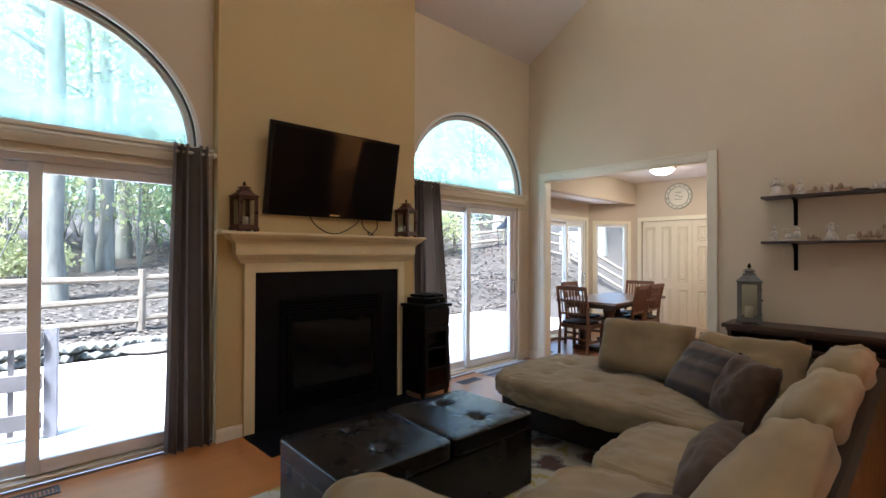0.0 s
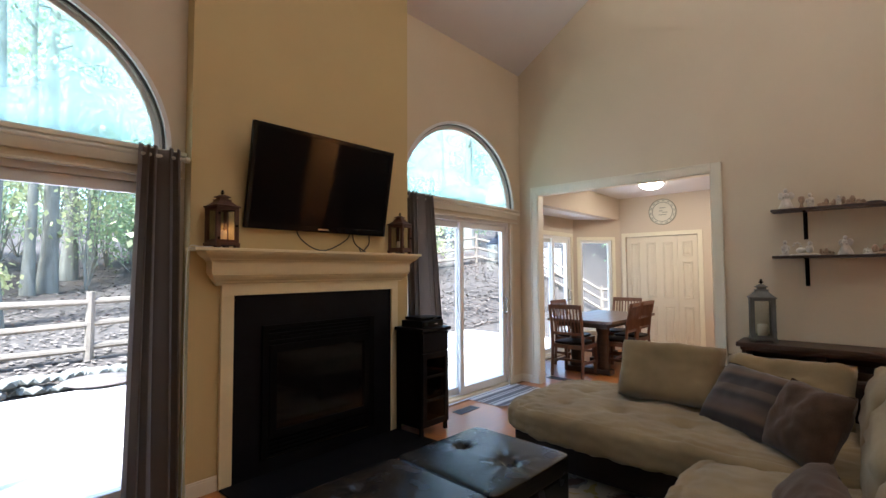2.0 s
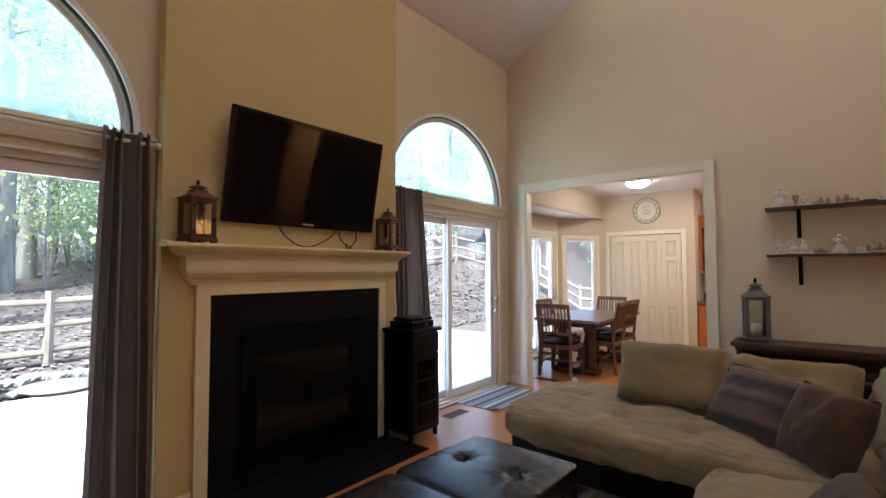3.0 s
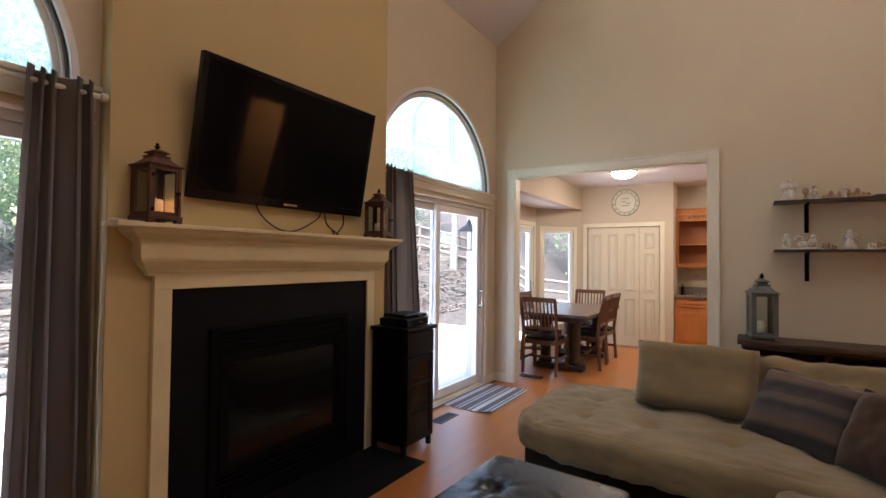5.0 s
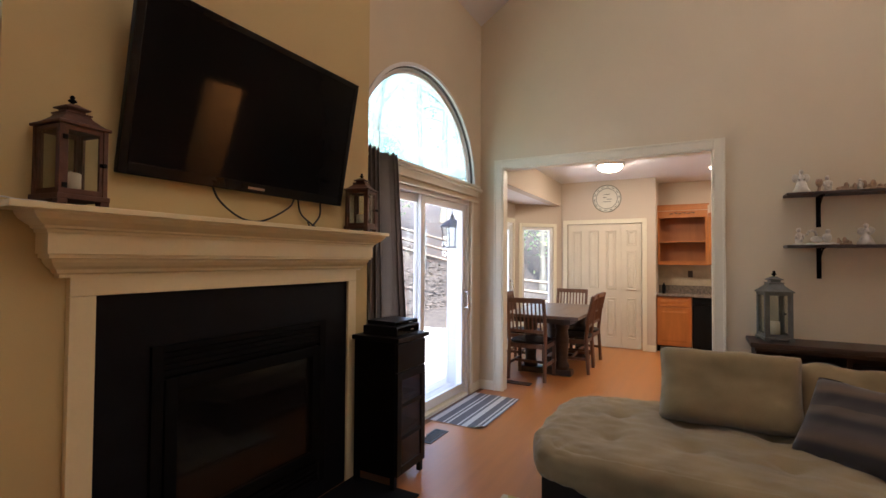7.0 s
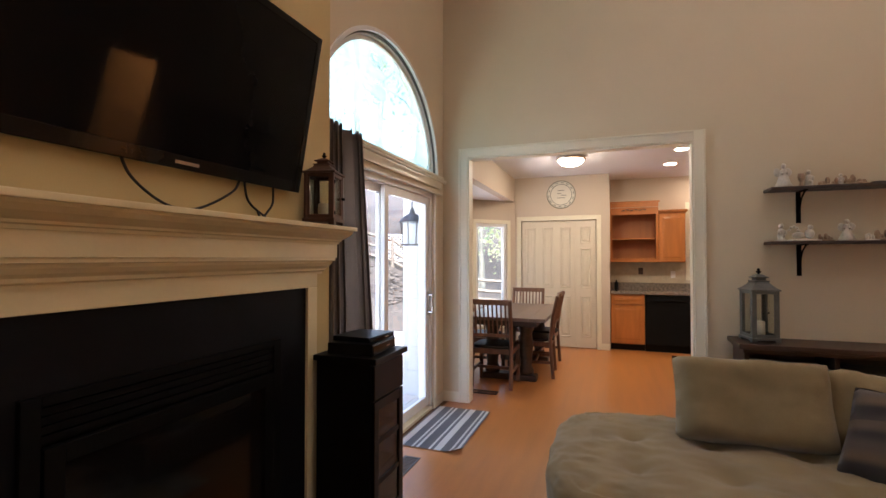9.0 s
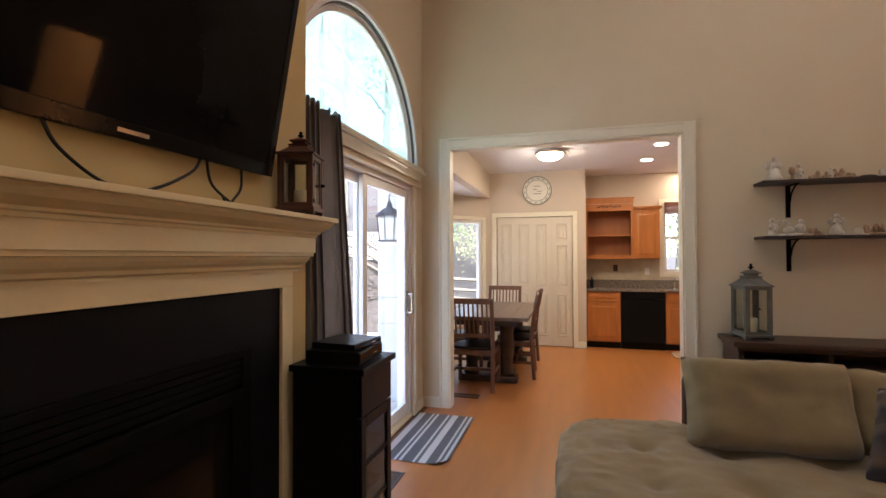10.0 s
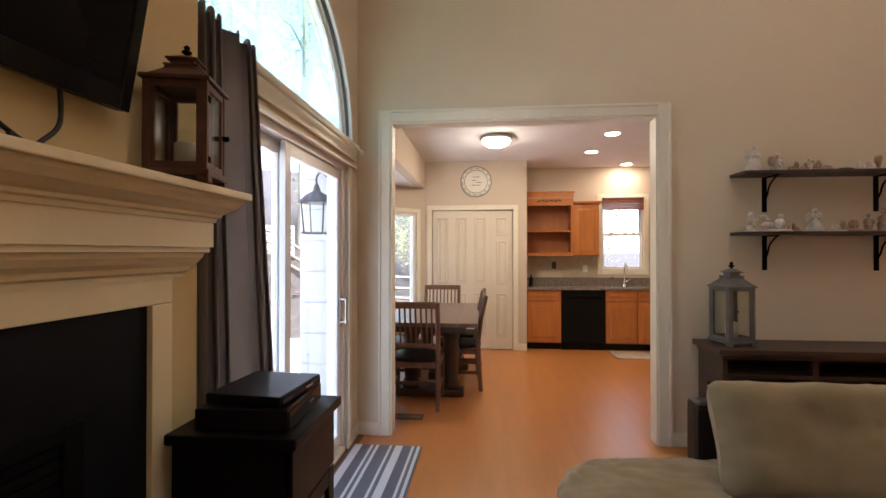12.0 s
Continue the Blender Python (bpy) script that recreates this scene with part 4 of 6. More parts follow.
def pillow(name, x, y, z, w, d, h, lean, rz, m, label, seed=0.0, boxy=3.0, wrinkle=0.008, roll=0.0):
    """A sewn pillow standing on its lower edge: two bulging sheets that meet in a seam."""
    n = 22
    bm = bmesh.new()
    sheets = []
    for side in (-1, 1):
        g = []
        for i in range(n + 1):
            row = []
            for j in range(n + 1):
                u, v = -1 + 2 * i / n, -1 + 2 * j / n
                t = max(0.0, (1 - abs(u) ** boxy) * (1 - abs(v) ** boxy)) ** 0.5
                px = w / 2 * u * (1 - 0.05 * (1 - v * v)) * (1 - 0.03 * abs(v) ** 6)
                pz = h / 2 * v * (1 - 0.05 * (1 - u * u)) * (1 - 0.03 * abs(u) ** 6)
                wr = noise.noise(Vector((px * 6 + seed, pz * 6, side))) * wrinkle * 2 + noise.noise(Vector((px * 18, pz * 18 + seed, side))) * wrinkle
                row.append(bm.verts.new((px, side * (d / 2 * t + wr * t), pz + h / 2 + wr * 0.5)))
            g.append(row)
        sheets.append(g)
    for s, g in enumerate(sheets):
        for i in range(n):
            for j in range(n):
                bm.faces.new((g[i][j], g[i + 1][j], g[i + 1][j + 1], g[i][j + 1]))
    bmesh.ops.remove_doubles(bm, verts=bm.verts, dist=0.003)
    bmesh.ops.translate(bm, vec=(0, 0, -h / 2), verts=bm.verts)
    bmesh.ops.rotate(bm, matrix=Matrix.Rotation(radians(roll), 3, "Y"), cent=(0, 0, 0), verts=bm.verts)
    bmesh.ops.translate(bm, vec=(0, 0, h / 2), verts=bm.verts)
    o = tagged(new(name, mesh_of(bm, name, m, True)), label, "cushion", group="sofa cushions")
    o.matrix_world = pose(x, y, z, 0, 0, rz) @ pose(0, 0, 0, -lean)
    return o


def back_roll(x0, x1, y, top, seed):
    """An overstuffed back cushion: a long upright bolster, rounded at the ends, with folds along its length."""
    bm = bmesh.new()
    n, m = 44, 40
    zc, ry, rz = (0.42 + top) / 2, 0.14, (top - 0.42) / 2
    rings = []
    for i in range(n + 1):
        u = -1 + 2 * i / n
        end = (1 - abs(u) ** 9) ** 0.4 if abs(u) < 1 else 0.0
        x = (x0 + x1) / 2 + u * (x1 - x0) / 2
        row = []
        for k in range(m):
            a = 2 * math.pi * k / m
            c, d = math.cos(a), math.sin(a)
            q = (abs(c) ** 3 + abs(d) ** 3) ** (-1 / 3)
            fold = 0.016 * noise.noise(Vector((x * 1.8 + seed, c * 2.7, d * 3.4))) + 0.014 * noise.noise(Vector((x * 4 + seed, c * 8, d * 8))) - 0.016 * max(0.0, noise.noise(Vector((x * 2.4 + 3 * d + seed, c * 2, 5 * d)))) ** 0.6
            sag = 0.02 * math.sin(3.1 * u + seed) * max(0.0, d)
            e = 0.18 + 0.82 * end
            row.append(bm.verts.new((x, y + (c * q * ry + fold * c) * e - 0.05 * d, zc + (d * q * rz + (fold + sag) * d) * (0.6 + 0.4 * end))))
        rings.append(row)
    for lo, hi in zip(rings, rings[1:]):
        for k in range(m):
            bm.faces.new((lo[k], lo[(k + 1) % m], hi[(k + 1) % m], hi[k]))
    bm.faces.new(rings[0][::-1])
    bm.faces.new(rings[-1])
    return bm


def sofa():
    s = thing("sectional_sofa", "tan microsuede sectional sofa on a dark brown leather base", "sofa", kind="")
    # chaise wing runs along y, the long wing along x with its back at low y
    bm = bmesh.new()
    box(bm, 2.84, 3.98, 0.30, 2.46, 0.05, 0.27, 0.02)
    part("chaise_base", bm, M_DBROWN, s, "dark brown leather base")
    bm = bmesh.new()
    box(bm, 0.56, 2.838, 0.22, 1.10, 0.05, 0.27, 0.02)
    box(bm, 0.64, 0.94, 1.101, 1.56, 0.05, 0.27, 0.02)
    part("seat_base", bm, M_DBROWN, s, "dark brown leather base")
    part("chaise_back", B(3.885, 4.02, 0.26, 1.84, 0.05, 0.70, 0.03), M_DBROWN, s, "dark brown leather back")
    part("long_back", B(0.55, 3.88, 0.17, 0.30, 0.05, 0.72, 0.03), M_DBROWN, s, "dark brown leather back")
    tufts = [(dx, dy, 0.035) for dx in (-0.22, 0.16) for dy in (-0.50, -0.1, 0.30, 0.68)]
    cushion("chaise_cushion", 3.24, 1.455, 0.258, 1.23, 2.17, 0.252, 0, 0, 0, M_SUEDE, "", 0.3, 1.0, s, tufts, 0.011, 64, 0.012)
    for k, x in enumerate((2.28, 1.44)):
        cushion("seat_cushion", x, 0.75, 0.255, 0.86, 0.90, 0.22, 0, 0, 0, M_SUEDE, "", 0.45, 3.0 + k, s, (), 0.012, 36, 0.010)
    for k, (x0, x1, top) in enumerate(((0.93, 2.06, 0.84), (2.03, 3.05, 0.86), (3.01, 3.90, 0.87))):
        part("back_cushion", back_roll(x0, x1, 0.375, top, 7.0 + k), M_SUEDE, s, "", True)
    cushion("arm_cushion", 0.80, 0.93, 0.26, 0.36, 1.38, 0.37, 0, 0, 0, M_SUEDE, "", 0.9, 11.0, s, (), 0.012, 20)
    for x, y in ((2.90, 2.36), (3.88, 2.36), (2.90, 0.4), (3.88, 0.4), (0.65, 0.3), (0.65, 1.0)):
        part("foot", B(x - 0.03, x + 0.03, y - 0.03, y + 0.03, 0.0, 0.055), M_BLACK, s)
    return s


sofa()
pillow("back_pillow", 3.46, 1.565, 0.47, 0.73, 0.30, 0.45, 20, -90, M_SUEDE, "large plump tan microsuede back pillow on the chaise", 21.0, 7.0, 0.008)
pillow("back_pillow", 3.50, 0.90, 0.46, 0.72, 0.26, 0.43, 28, -97, M_SUEDE, "slumped tan microsuede back pillow behind the striped one", 25.0, 5.0, 0.014)
pillow("striped_pillow", 3.10, 1.10, 0.475, 0.50, 0.17, 0.42, 36, -121, M_PILS, "brown and grey striped throw pillow on the chaise", 31.0, 3.0, 0.008, 4)
pillow("brown_pillow", 2.80, 0.80, 0.475, 0.44, 0.20, 0.40, 26, -140, M_BROWNP, "plush brown throw pillow in the sofa corner", 37.0, 2.6, 0.014)
pillow("brown_pillow", 1.95, 0.74, 0.465, 0.78, 0.19, 0.27, 50, -168, M_BROWNP, "plush brown throw pillow against the sofa back", 43.0, 2.6, 0.014)


pillow("brown_pillow", 1.26, 0.80, 0.455, 0.46, 0.16, 0.30, 64, -165, M_BROWNP, "plush brown throw pillow slumped near the sofa arm", 53.0, 2.6, 0.014)


# ---- ottoman and rug ----
def ottoman():
    o = thing("ottoman", "black leather storage ottoman with two tufted lids", "ottoman", 1.545, 2.045, 0.0, -2.5)
    w, d = 0.675, 0.33
    part("body", B(-w + 0.012, w - 0.012, -d + 0.012, d - 0.012, 0.02, 0.36, 0.014), M_LEATHER, o)
    for k, cx in enumerate((-w / 2, w / 2)):
        lid = part("lid", soft_lid(w, 2 * d, 0.10, cx), M_LEATHER, o, "tufted black leather lid", True)
        for ty in (-0.16, 0.16):
            part("button", lathe(bmesh.new(), [(0.012, 0.435), (0.013, 0.440), (0.008, 0.445), (0.002, 0.447)], cx, ty, 12), M_LEATHER, lid, "", True)
    for sx in (-1, 1):
        for sy in (-1, 1):
            part("foot", B(sx * (w - 0.07) - 0.025, sx * (w - 0.07) + 0.025, sy * (d - 0.07) - 0.025, sy * (d - 0.07) + 0.025, 0.008, 0.021), M_BLACK, o)
    return o


def soft_lid(w, d, h, cx):
    bm = bmesh.new()
    bmesh.ops.create_cube(bm, size=2)
    bmesh.ops.subdivide_edges(bm, edges=bm.edges[:], cuts=40, use_grid_fill=True)
    for v in bm.verts:
        x, y, z = v.co
        k = 16
        ln = (abs(x) ** k + abs(y) ** k + abs(z) ** k) ** (1 / k)
        q = Vector((x, y, z)) / ln
        px, py = q.x * (w / 2 - 0.004), q.y * d / 2
        pz = 0.362 + (q.z + 1) / 2 * h
        if z > 0:
            pz += 0.014 * (1 - x * x) * (1 - y * y)
            for ty in (-0.16, 0.16):
                rx, ry = px, py - ty
                r = math.hypot(rx, ry)
                a = math.atan2(ry, rx)
                pz -= 0.030 * math.exp(-r * r / 0.0014) + 0.010 * math.exp(-r / 0.07) * (1 + 0.7 * math.cos(9 * a + 1.3 * ty * 10) + 0.4 * math.cos(14 * a))
        v.co = (px + cx, py, pz)
    return bm


ottoman()

M_RUG = mat("floral_rug_wool", (0.40, 0.36, 0.26), 0.95, var=0.2, scale=3, bump=0.6, bscale=250)
nt = M_RUG.node_tree
vo = nt.nodes.new("ShaderNodeTexVoronoi")
vo.inputs["Scale"].default_value = 3.2
no = nt.nodes.new("ShaderNodeTexNoise")
no.inputs["Scale"].default_value = 9
tc = nt.nodes.new("ShaderNodeTexCoord")
mixv = nt.nodes.new("ShaderNodeVectorMath")
mixv.operation = "MULTIPLY_ADD"
mixv.inputs[1].default_value = (0.25, 0.25, 0.25)
nt.links.new(tc.outputs["Object"], no.inputs["Vector"])
nt.links.new(no.outputs["Color"], mixv.inputs[0])
nt.links.new(tc.outputs["Object"], mixv.inputs[2])
nt.links.new(mixv.outputs[0], vo.inputs["Vector"])
rp = nt.nodes.new("ShaderNodeValToRGB")
rp.color_ramp.interpolation = "CONSTANT"
for i, (p, c) in enumerate(((0.0, (0.10, 0.055, 0.045)), (0.26, (0.22, 0.22, 0.20)), (0.36, (0.50, 0.47, 0.36)), (0.60, (0.42, 0.35, 0.12)), (0.72, (0.50, 0.47, 0.37)))):
    e = rp.color_ramp.elements[i] if i < 2 else rp.color_ramp.elements.new(p)
    e.position, e.color = p, (*c, 1)
nt.links.new(vo.outputs["Distance"], rp.inputs[0])
nt.links.new(rp.outputs[0], nt.nodes["Principled BSDF"].inputs["Base Color"])
solid("area_rug", B(0.42, 3.05, 0.9, 2.75, 0.001, 0.011, 0.003), M_RUG, "cream area rug with brown and yellow flowers under the ottoman", "rug")


# ---- door mat and floor vents ----
bm = bmesh.new()
n, m = 30, 16
g = [[None] * (m + 1) for _ in range(n + 1)]
for i in range(n + 1):
    for j in range(m + 1):
        x, y = -0.485 + 0.97 * i / n, -0.255 + 0.51 * j / m
        lift = 0.03 * max(0, 1 - math.hypot(x + 0.485, y + 0.255) / 0.09)
        g[i][j] = bm.verts.new((x, y, 0.008 + lift + 0.0015 * noise.noise(Vector((x * 6, y * 6, 0)))))
for i in range(n):
    for j in range(m):
        bm.faces.new((g[i][j], g[i + 1][j], g[i + 1][j + 1], g[i][j + 1]))
bmesh.ops.solidify(bm, geom=bm.faces[:], thickness=-0.006)
ob = solid("door_mat", bm, M_RUGM, "grey and white striped door mat with a turned-up corner", "mat")
ob.matrix_world = pose(4.455, 3.545, -0.001)


def floor_vent(x, y, rz, label):
    v = thing("floor_vent", label, "floor vent", x, y, 0, rz, group="floor vents")
    part("frame", sash_flat(0.30, 0.12), M_VENT, v)
    for k in range(14):
        part("slat", B(-0.13 + 0.0195 * k, -0.121 + 0.0195 * k, -0.045, 0.045, 0.001, 0.005), M_VENT, v)


def sash_flat(w, d):
    bm = bmesh.new()
    a, b = w / 2, d / 2
    box(bm, -a, a, -b, -b + 0.014, 0.0005, 0.006)
    box(bm, -a, a, b - 0.014, b, 0.0005, 0.006)
    box(bm, -a, -a + 0.014, -b + 0.014, b - 0.014, 0.0005, 0.006)
    box(bm, a - 0.014, a, -b + 0.014, b - 0.014, 0.0005, 0.006)
    return bm


floor_vent(3.66, 3.58, 0, "dark metal floor vent near the patio door")
floor_vent(-0.05, 3.66, 0, "pale metal floor vent before the patio door")


# ---- console, wall shelves, figurines ----
def console():
    c = thing("console_table", "long dark walnut console with open cubbies against the wall", "console table", 4.93, 0.40, 0)
    y0, y1 = -0.86, 0.905
    part("top", B(-0.205, 0.195, y0 - 0.04, y1 + 0.04, 0.752, 0.79, 0.008), M_DWOOD, c)
    part("cornice", B(-0.18, 0.19, y0 - 0.01, y1 + 0.01, 0.722, 0.7515, 0.006), M_DWOOD, c)
    for y in (y0, y0 + 0.585, y0 + 1.185, y1 - 0.03):
        part("upright", B(-0.165, 0.185, y, y + 0.03, 0.06, 0.7215), M_DWOOD, c)
    for z in (0.06, 0.38, 0.60):
        for k in range(3):
            ya = (y0 + 0.03, y0 + 0.615, y0 + 1.215)[k]
            yb = (y0 + 0.585, y0 + 1.185, y1 - 0.03)[k]
            part("shelf", B(-0.16, 0.18, ya, yb, z, z + 0.022), M_DWOOD, c)
    part("back", B(0.186, 0.192, y0 + 0.03, y1 - 0.03, 0.06, 0.72), M_DWOOD, c)
    part("plinth", B(-0.15, 0.18, y0, y1, 0.0, 0.0595), M_DWOOD, c)


console()


def wall_shelf(z):
    s = thing("wall_shelf", "dark wooden wall shelf on black iron brackets", "shelf", XO, 0.26, z, group="wall shelves")
    part("board", B(-0.205, -0.001, -0.82, 0.815, -0.022, 0.0, 0.003), M_SHELF, s)
    for y in (0.58, -0.16, -0.72):
        bm = B(-0.008, -0.001, y - 0.016, y + 0.016, -0.27, -0.0225, 0.001)
        box(bm, -0.17, -0.009, y - 0.012, y + 0.012, -0.030, -0.0225, 0.001)
        part("bracket", bm, M_IRON, s)
        part("brace", curve_bm([(-0.012, y, -0.19), (-0.04, y, -0.15), (-0.065, y, -0.09), (-0.115, y, -0.05), (-0.15, y, -0.032)], 0.006), M_IRON, s)


wall_shelf(1.972)
wall_shelf(1.555)


def figurine(x, y, z, h, kind, m, label):
    """Small ceramic ornaments, each one cast piece with an uneven hand-made outline."""
    rng = random.Random(int((x * 7 + y * 131 + z * 17) * 100))
    bm = bmesh.new()

    def lump(cx, cy, cz, rx, ry, rz):
        bmesh.ops.create_uvsphere(bm, u_segments=10, v_segments=7, radius=1, matrix=Matrix.Translation((cx * h, cy * h, cz * h)) @ Matrix.Diagonal((rx * h, ry * h, rz * h, 1)))

    if kind == "angel":
        lathe(bm, [(h * 0.30, 0), (h * 0.31, h * 0.04), (h * 0.24, h * 0.2), (h * 0.17, h * 0.4), (h * 0.11, h * 0.58), (h * 0.12, h * 0.68), (h * 0.05, h * 0.75)], 0, 0, 16)
        lump(-0.02, 0, 0.84, 0.095, 0.09, 0.115)
        for s in (-1, 1):
            lump(0.10, s * 0.17, 0.62, 0.03, 0.13, 0.17)
            lump(-0.12, s * 0.09, 0.55, 0.10, 0.05, 0.06)
    elif kind == "stand":
        lathe(bm, [(h * 0.30, 0), (h * 0.30, h * 0.06), (h * 0.15, h * 0.1), (h * 0.19, h * 0.3), (h * 0.13, h * 0.5), (h * 0.15, h * 0.62), (h * 0.05, h * 0.7)], 0, 0, 14)
        lump(-0.02, 0, 0.82, 0.12, 0.11, 0.14)
        for s in (-1, 1):
            lump(-0.09, s * 0.17, 0.48, 0.07, 0.06, 0.13)
        lump(-0.16, rng.uniform(-0.1, 0.1), 0.3, 0.09, 0.09, 0.10)
    elif kind == "scroll":
        lathe(bm, [(h * 0.75, 0), (h * 0.75, h * 0.06), (h * 0.6, h * 0.1)], 0, 0, 18)
        lump(0, -0.25, 0.38, 0.13, 0.22, 0.26)
        lump(0, 0.22, 0.30, 0.12, 0.28, 0.18)
        lump(0, -0.28, 0.72, 0.11, 0.12, 0.14)
        for k in range(7):
            a = math.pi * (0.1 + 0.22 * k)
            lump(0, 0.42 + 0.2 * math.cos(a), 0.55 + 0.24 * math.sin(a), 0.06, 0.07, 0.07)
    elif kind == "low":
        lathe(bm, [(h * 0.85, 0), (h * 0.85, h * 0.10), (h * 0.55, h * 0.18)], 0, 0, 16)
        for k in range(5):
            c = rng.uniform(0.24, 0.5)
            lump(rng.uniform(-0.2, 0.2), (k - 2) * 0.3, c, rng.uniform(0.13, 0.24), rng.uniform(0.14, 0.24), c * rng.uniform(0.7, 1.0))
    elif kind == "leaf":
        lump(0, 0, 0.5, 1.2, 2.6, 0.5)
    else:
        lathe(bm, [(h * 0.22, 0), (h * 0.24, h * 0.05), (h * 0.12, h * 0.14), (h * 0.10, h * 0.4), (h * 0.20, h * 0.55), (h * 0.24, h * 0.75), (h * 0.20, h), (h * 0.17, h), (h * 0.14, h * 0.6)], 0, 0, 14)
    for v in bm.verts:
        v.co += 0.035 * h * noise.noise_vector(v.co * (7 / h) * 0.6 + Vector((y * 9, z, 0))) * (0 if v.co.z < h * 0.02 else 1)
    ob = solid("figurine", bm, m, label, "figurine", group="shelf ornaments", smooth=True)
    ob.matrix_world = pose(x, y, z, 0, 0, rng.uniform(-25, 25))


NAMES = {"angel": "winged figurine", "stand": "standing figurine", "scroll": "seated figure with a curl", "low": "low group ornament", "leaf": "flat leaf dish", "cup": "small cup"}
TONES = {"w": ("white ceramic", M_CERAM), "t": ("tan ceramic", M_CERAB), "d": ("dark glazed", M_SHELF)}
TOP_ROW = [("angel", 0.965, 0.165, "w"), ("cup", 0.855, 0.085, "t"), ("stand", 0.795, 0.115, "w"), ("low", 0.685, 0.065, "t"), ("stand", 0.605, 0.08, "w"), ("low", 0.51, 0.085, "t"), ("leaf", 0.38, 0.018, "d"),
           ("low", 0.24, 0.07, "w"), ("cup", 0.15, 0.085, "t"), ("low", 0.05, 0.09, "t"), ("stand", -0.06, 0.10, "w"), ("low", -0.19, 0.08, "t"), ("angel", -0.33, 0.12, "w"), ("low", -0.47, 0.07, "w")]
LOW_ROW = [("stand", 0.985, 0.12, "w"), ("scroll", 0.845, 0.12, "w"), ("low", 0.70, 0.055, "t"), ("angel", 0.575, 0.14, "w"), ("low", 0.42, 0.05, "w"), ("low", 0.335, 0.085, "t"), ("stand", 0.24, 0.11, "t"),
           ("stand", 0.125, 0.135, "t"), ("low", 0.01, 0.11, "w"), ("stand", -0.12, 0.11, "w"), ("low", -0.26, 0.08, "t"), ("scroll", -0.42, 0.11, "w")]
for z, row in ((1.9725, TOP_ROW), (1.5555, LOW_ROW)):
    for k, (kind, y, h, tone) in enumerate(row):
        figurine(5.035 + 0.02 * math.sin(4 * k), y, z, h * 1.22, kind, TONES[tone][1], TONES[tone][0] + " " + NAMES[kind] + " on the wall shelf")


# ---- dining table and chairs ----
def dining_table():
    t = thing("dining_table", "long dark trestle dining table with a weathered top", "table", 6.72, 3.38, 0)
    hx, hy = 0.86, 0.47
    for k in range(5):
        y0 = -hy + 2 * hy * k / 5
        part("tabletop_board", B(-hx, hx, y0 + 0.001, y0 + 2 * hy / 5 - 0.001, 0.722, 0.76, 0.004), M_TABLE, t)
    part("apron", B(-hx + 0.12, hx - 0.12, -hy + 0.12, hy - 0.12, 0.65, 0.7215, 0.004), M_DWOOD, t)
    for cx in (-0.52, 0.52):
        bm = B(cx - 0.08, cx + 0.08, -0.33, 0.33, 0.0, 0.075, 0.02)
        part("trestle_foot", bm, M_DWOOD, t)
        for cy in (-0.2, 0.2):
            bm = lathe(bmesh.new(), [(0.085, 0.075), (0.09, 0.12), (0.065, 0.17), (0.075, 0.3), (0.085, 0.45), (0.07, 0.55), (0.09, 0.60), (0.09, 0.648)], cx, cy, 16)
            part("trestle_post", bm, M_DWOOD, t, "", True)
    part("stretcher", B(-0.43, 0.43, -0.04, 0.04, 0.12, 0.19, 0.006), M_DWOOD, t)
    return t


dining_table()


def dining_chair():
    """Seat faces +y; the slatted back stands at low y."""
    c = thing("dining_chair", "brown wooden slat-back dining chair with a dark padded seat", "chair", 0, 0, 0, group="chairs round the table")
    w, d, h = 0.22, 0.21, 0.97
    for sx in (-1, 1):
        bm = bmesh.new()
        pts = [(0.0, 0.0), (0.03, 0.45), (0.0, 0.72), (-0.055, h)]
        for (o0, z0), (o1, z1) in zip(pts, pts[1:]):
            cyl(bm, (sx * w, -d + o0, z0), (sx * w, -d + o1, z1), 0.022, n=8)
        part("back_leg", bm, M_CHAIR, c)
        part("front_leg", B(sx * w - 0.02, sx * w + 0.02, d - 0.02, d + 0.02, 0, 0.43, 0.004), M_CHAIR, c)
        part("side_rail", B(sx * w - 0.012, sx * w + 0.012, -d + 0.03, d - 0.02, 0.375, 0.43, 0.003), M_CHAIR, c)
        part("side_stretcher", B(sx * w - 0.010, sx * w + 0.010, -d + 0.02, d - 0.02, 0.17, 0.205, 0.003), M_CHAIR, c)
    part("front_rail", B(-w + 0.02, w - 0.02, d - 0.012, d + 0.012, 0.375, 0.43, 0.003), M_CHAIR, c)
    part("back_rail", B(-w + 0.02, w - 0.02, -d + 0.015, -d + 0.04, 0.375, 0.43, 0.003), M_CHAIR, c)
    part("cross_stretcher", B(-w + 0.01, w - 0.01, -0.012, 0.012, 0.172, 0.203, 0.003), M_CHAIR, c)
    part("seat", seat_bm(), M_DBROWN, c, "dark padded seat", True)
    def at(z):
        return -d + (0.02 if z < 0.6 else 0.02 - (z - 0.6) * 0.19)
    part("top_rail", B(-w + 0.015, w - 0.015, at(0.95) - 0.012, at(0.95) + 0.012, 0.915, 0.975, 0.005), M_CHAIR, c)
    part("lower_back_rail", B(-w + 0.015, w - 0.015, at(0.58) - 0.01, at(0.58) + 0.01, 0.56, 0.595, 0.003), M_CHAIR, c)
    for k in range(8):
        x = -w + 0.052 + (2 * w - 0.104) * k / 7
        bm = bmesh.new()
        cyl(bm, (x, at(0.59), 0.594), (x, at(0.92), 0.92), 0.0095, n=6)
        part("slat", bm, M_CHAIR, c)
    return c


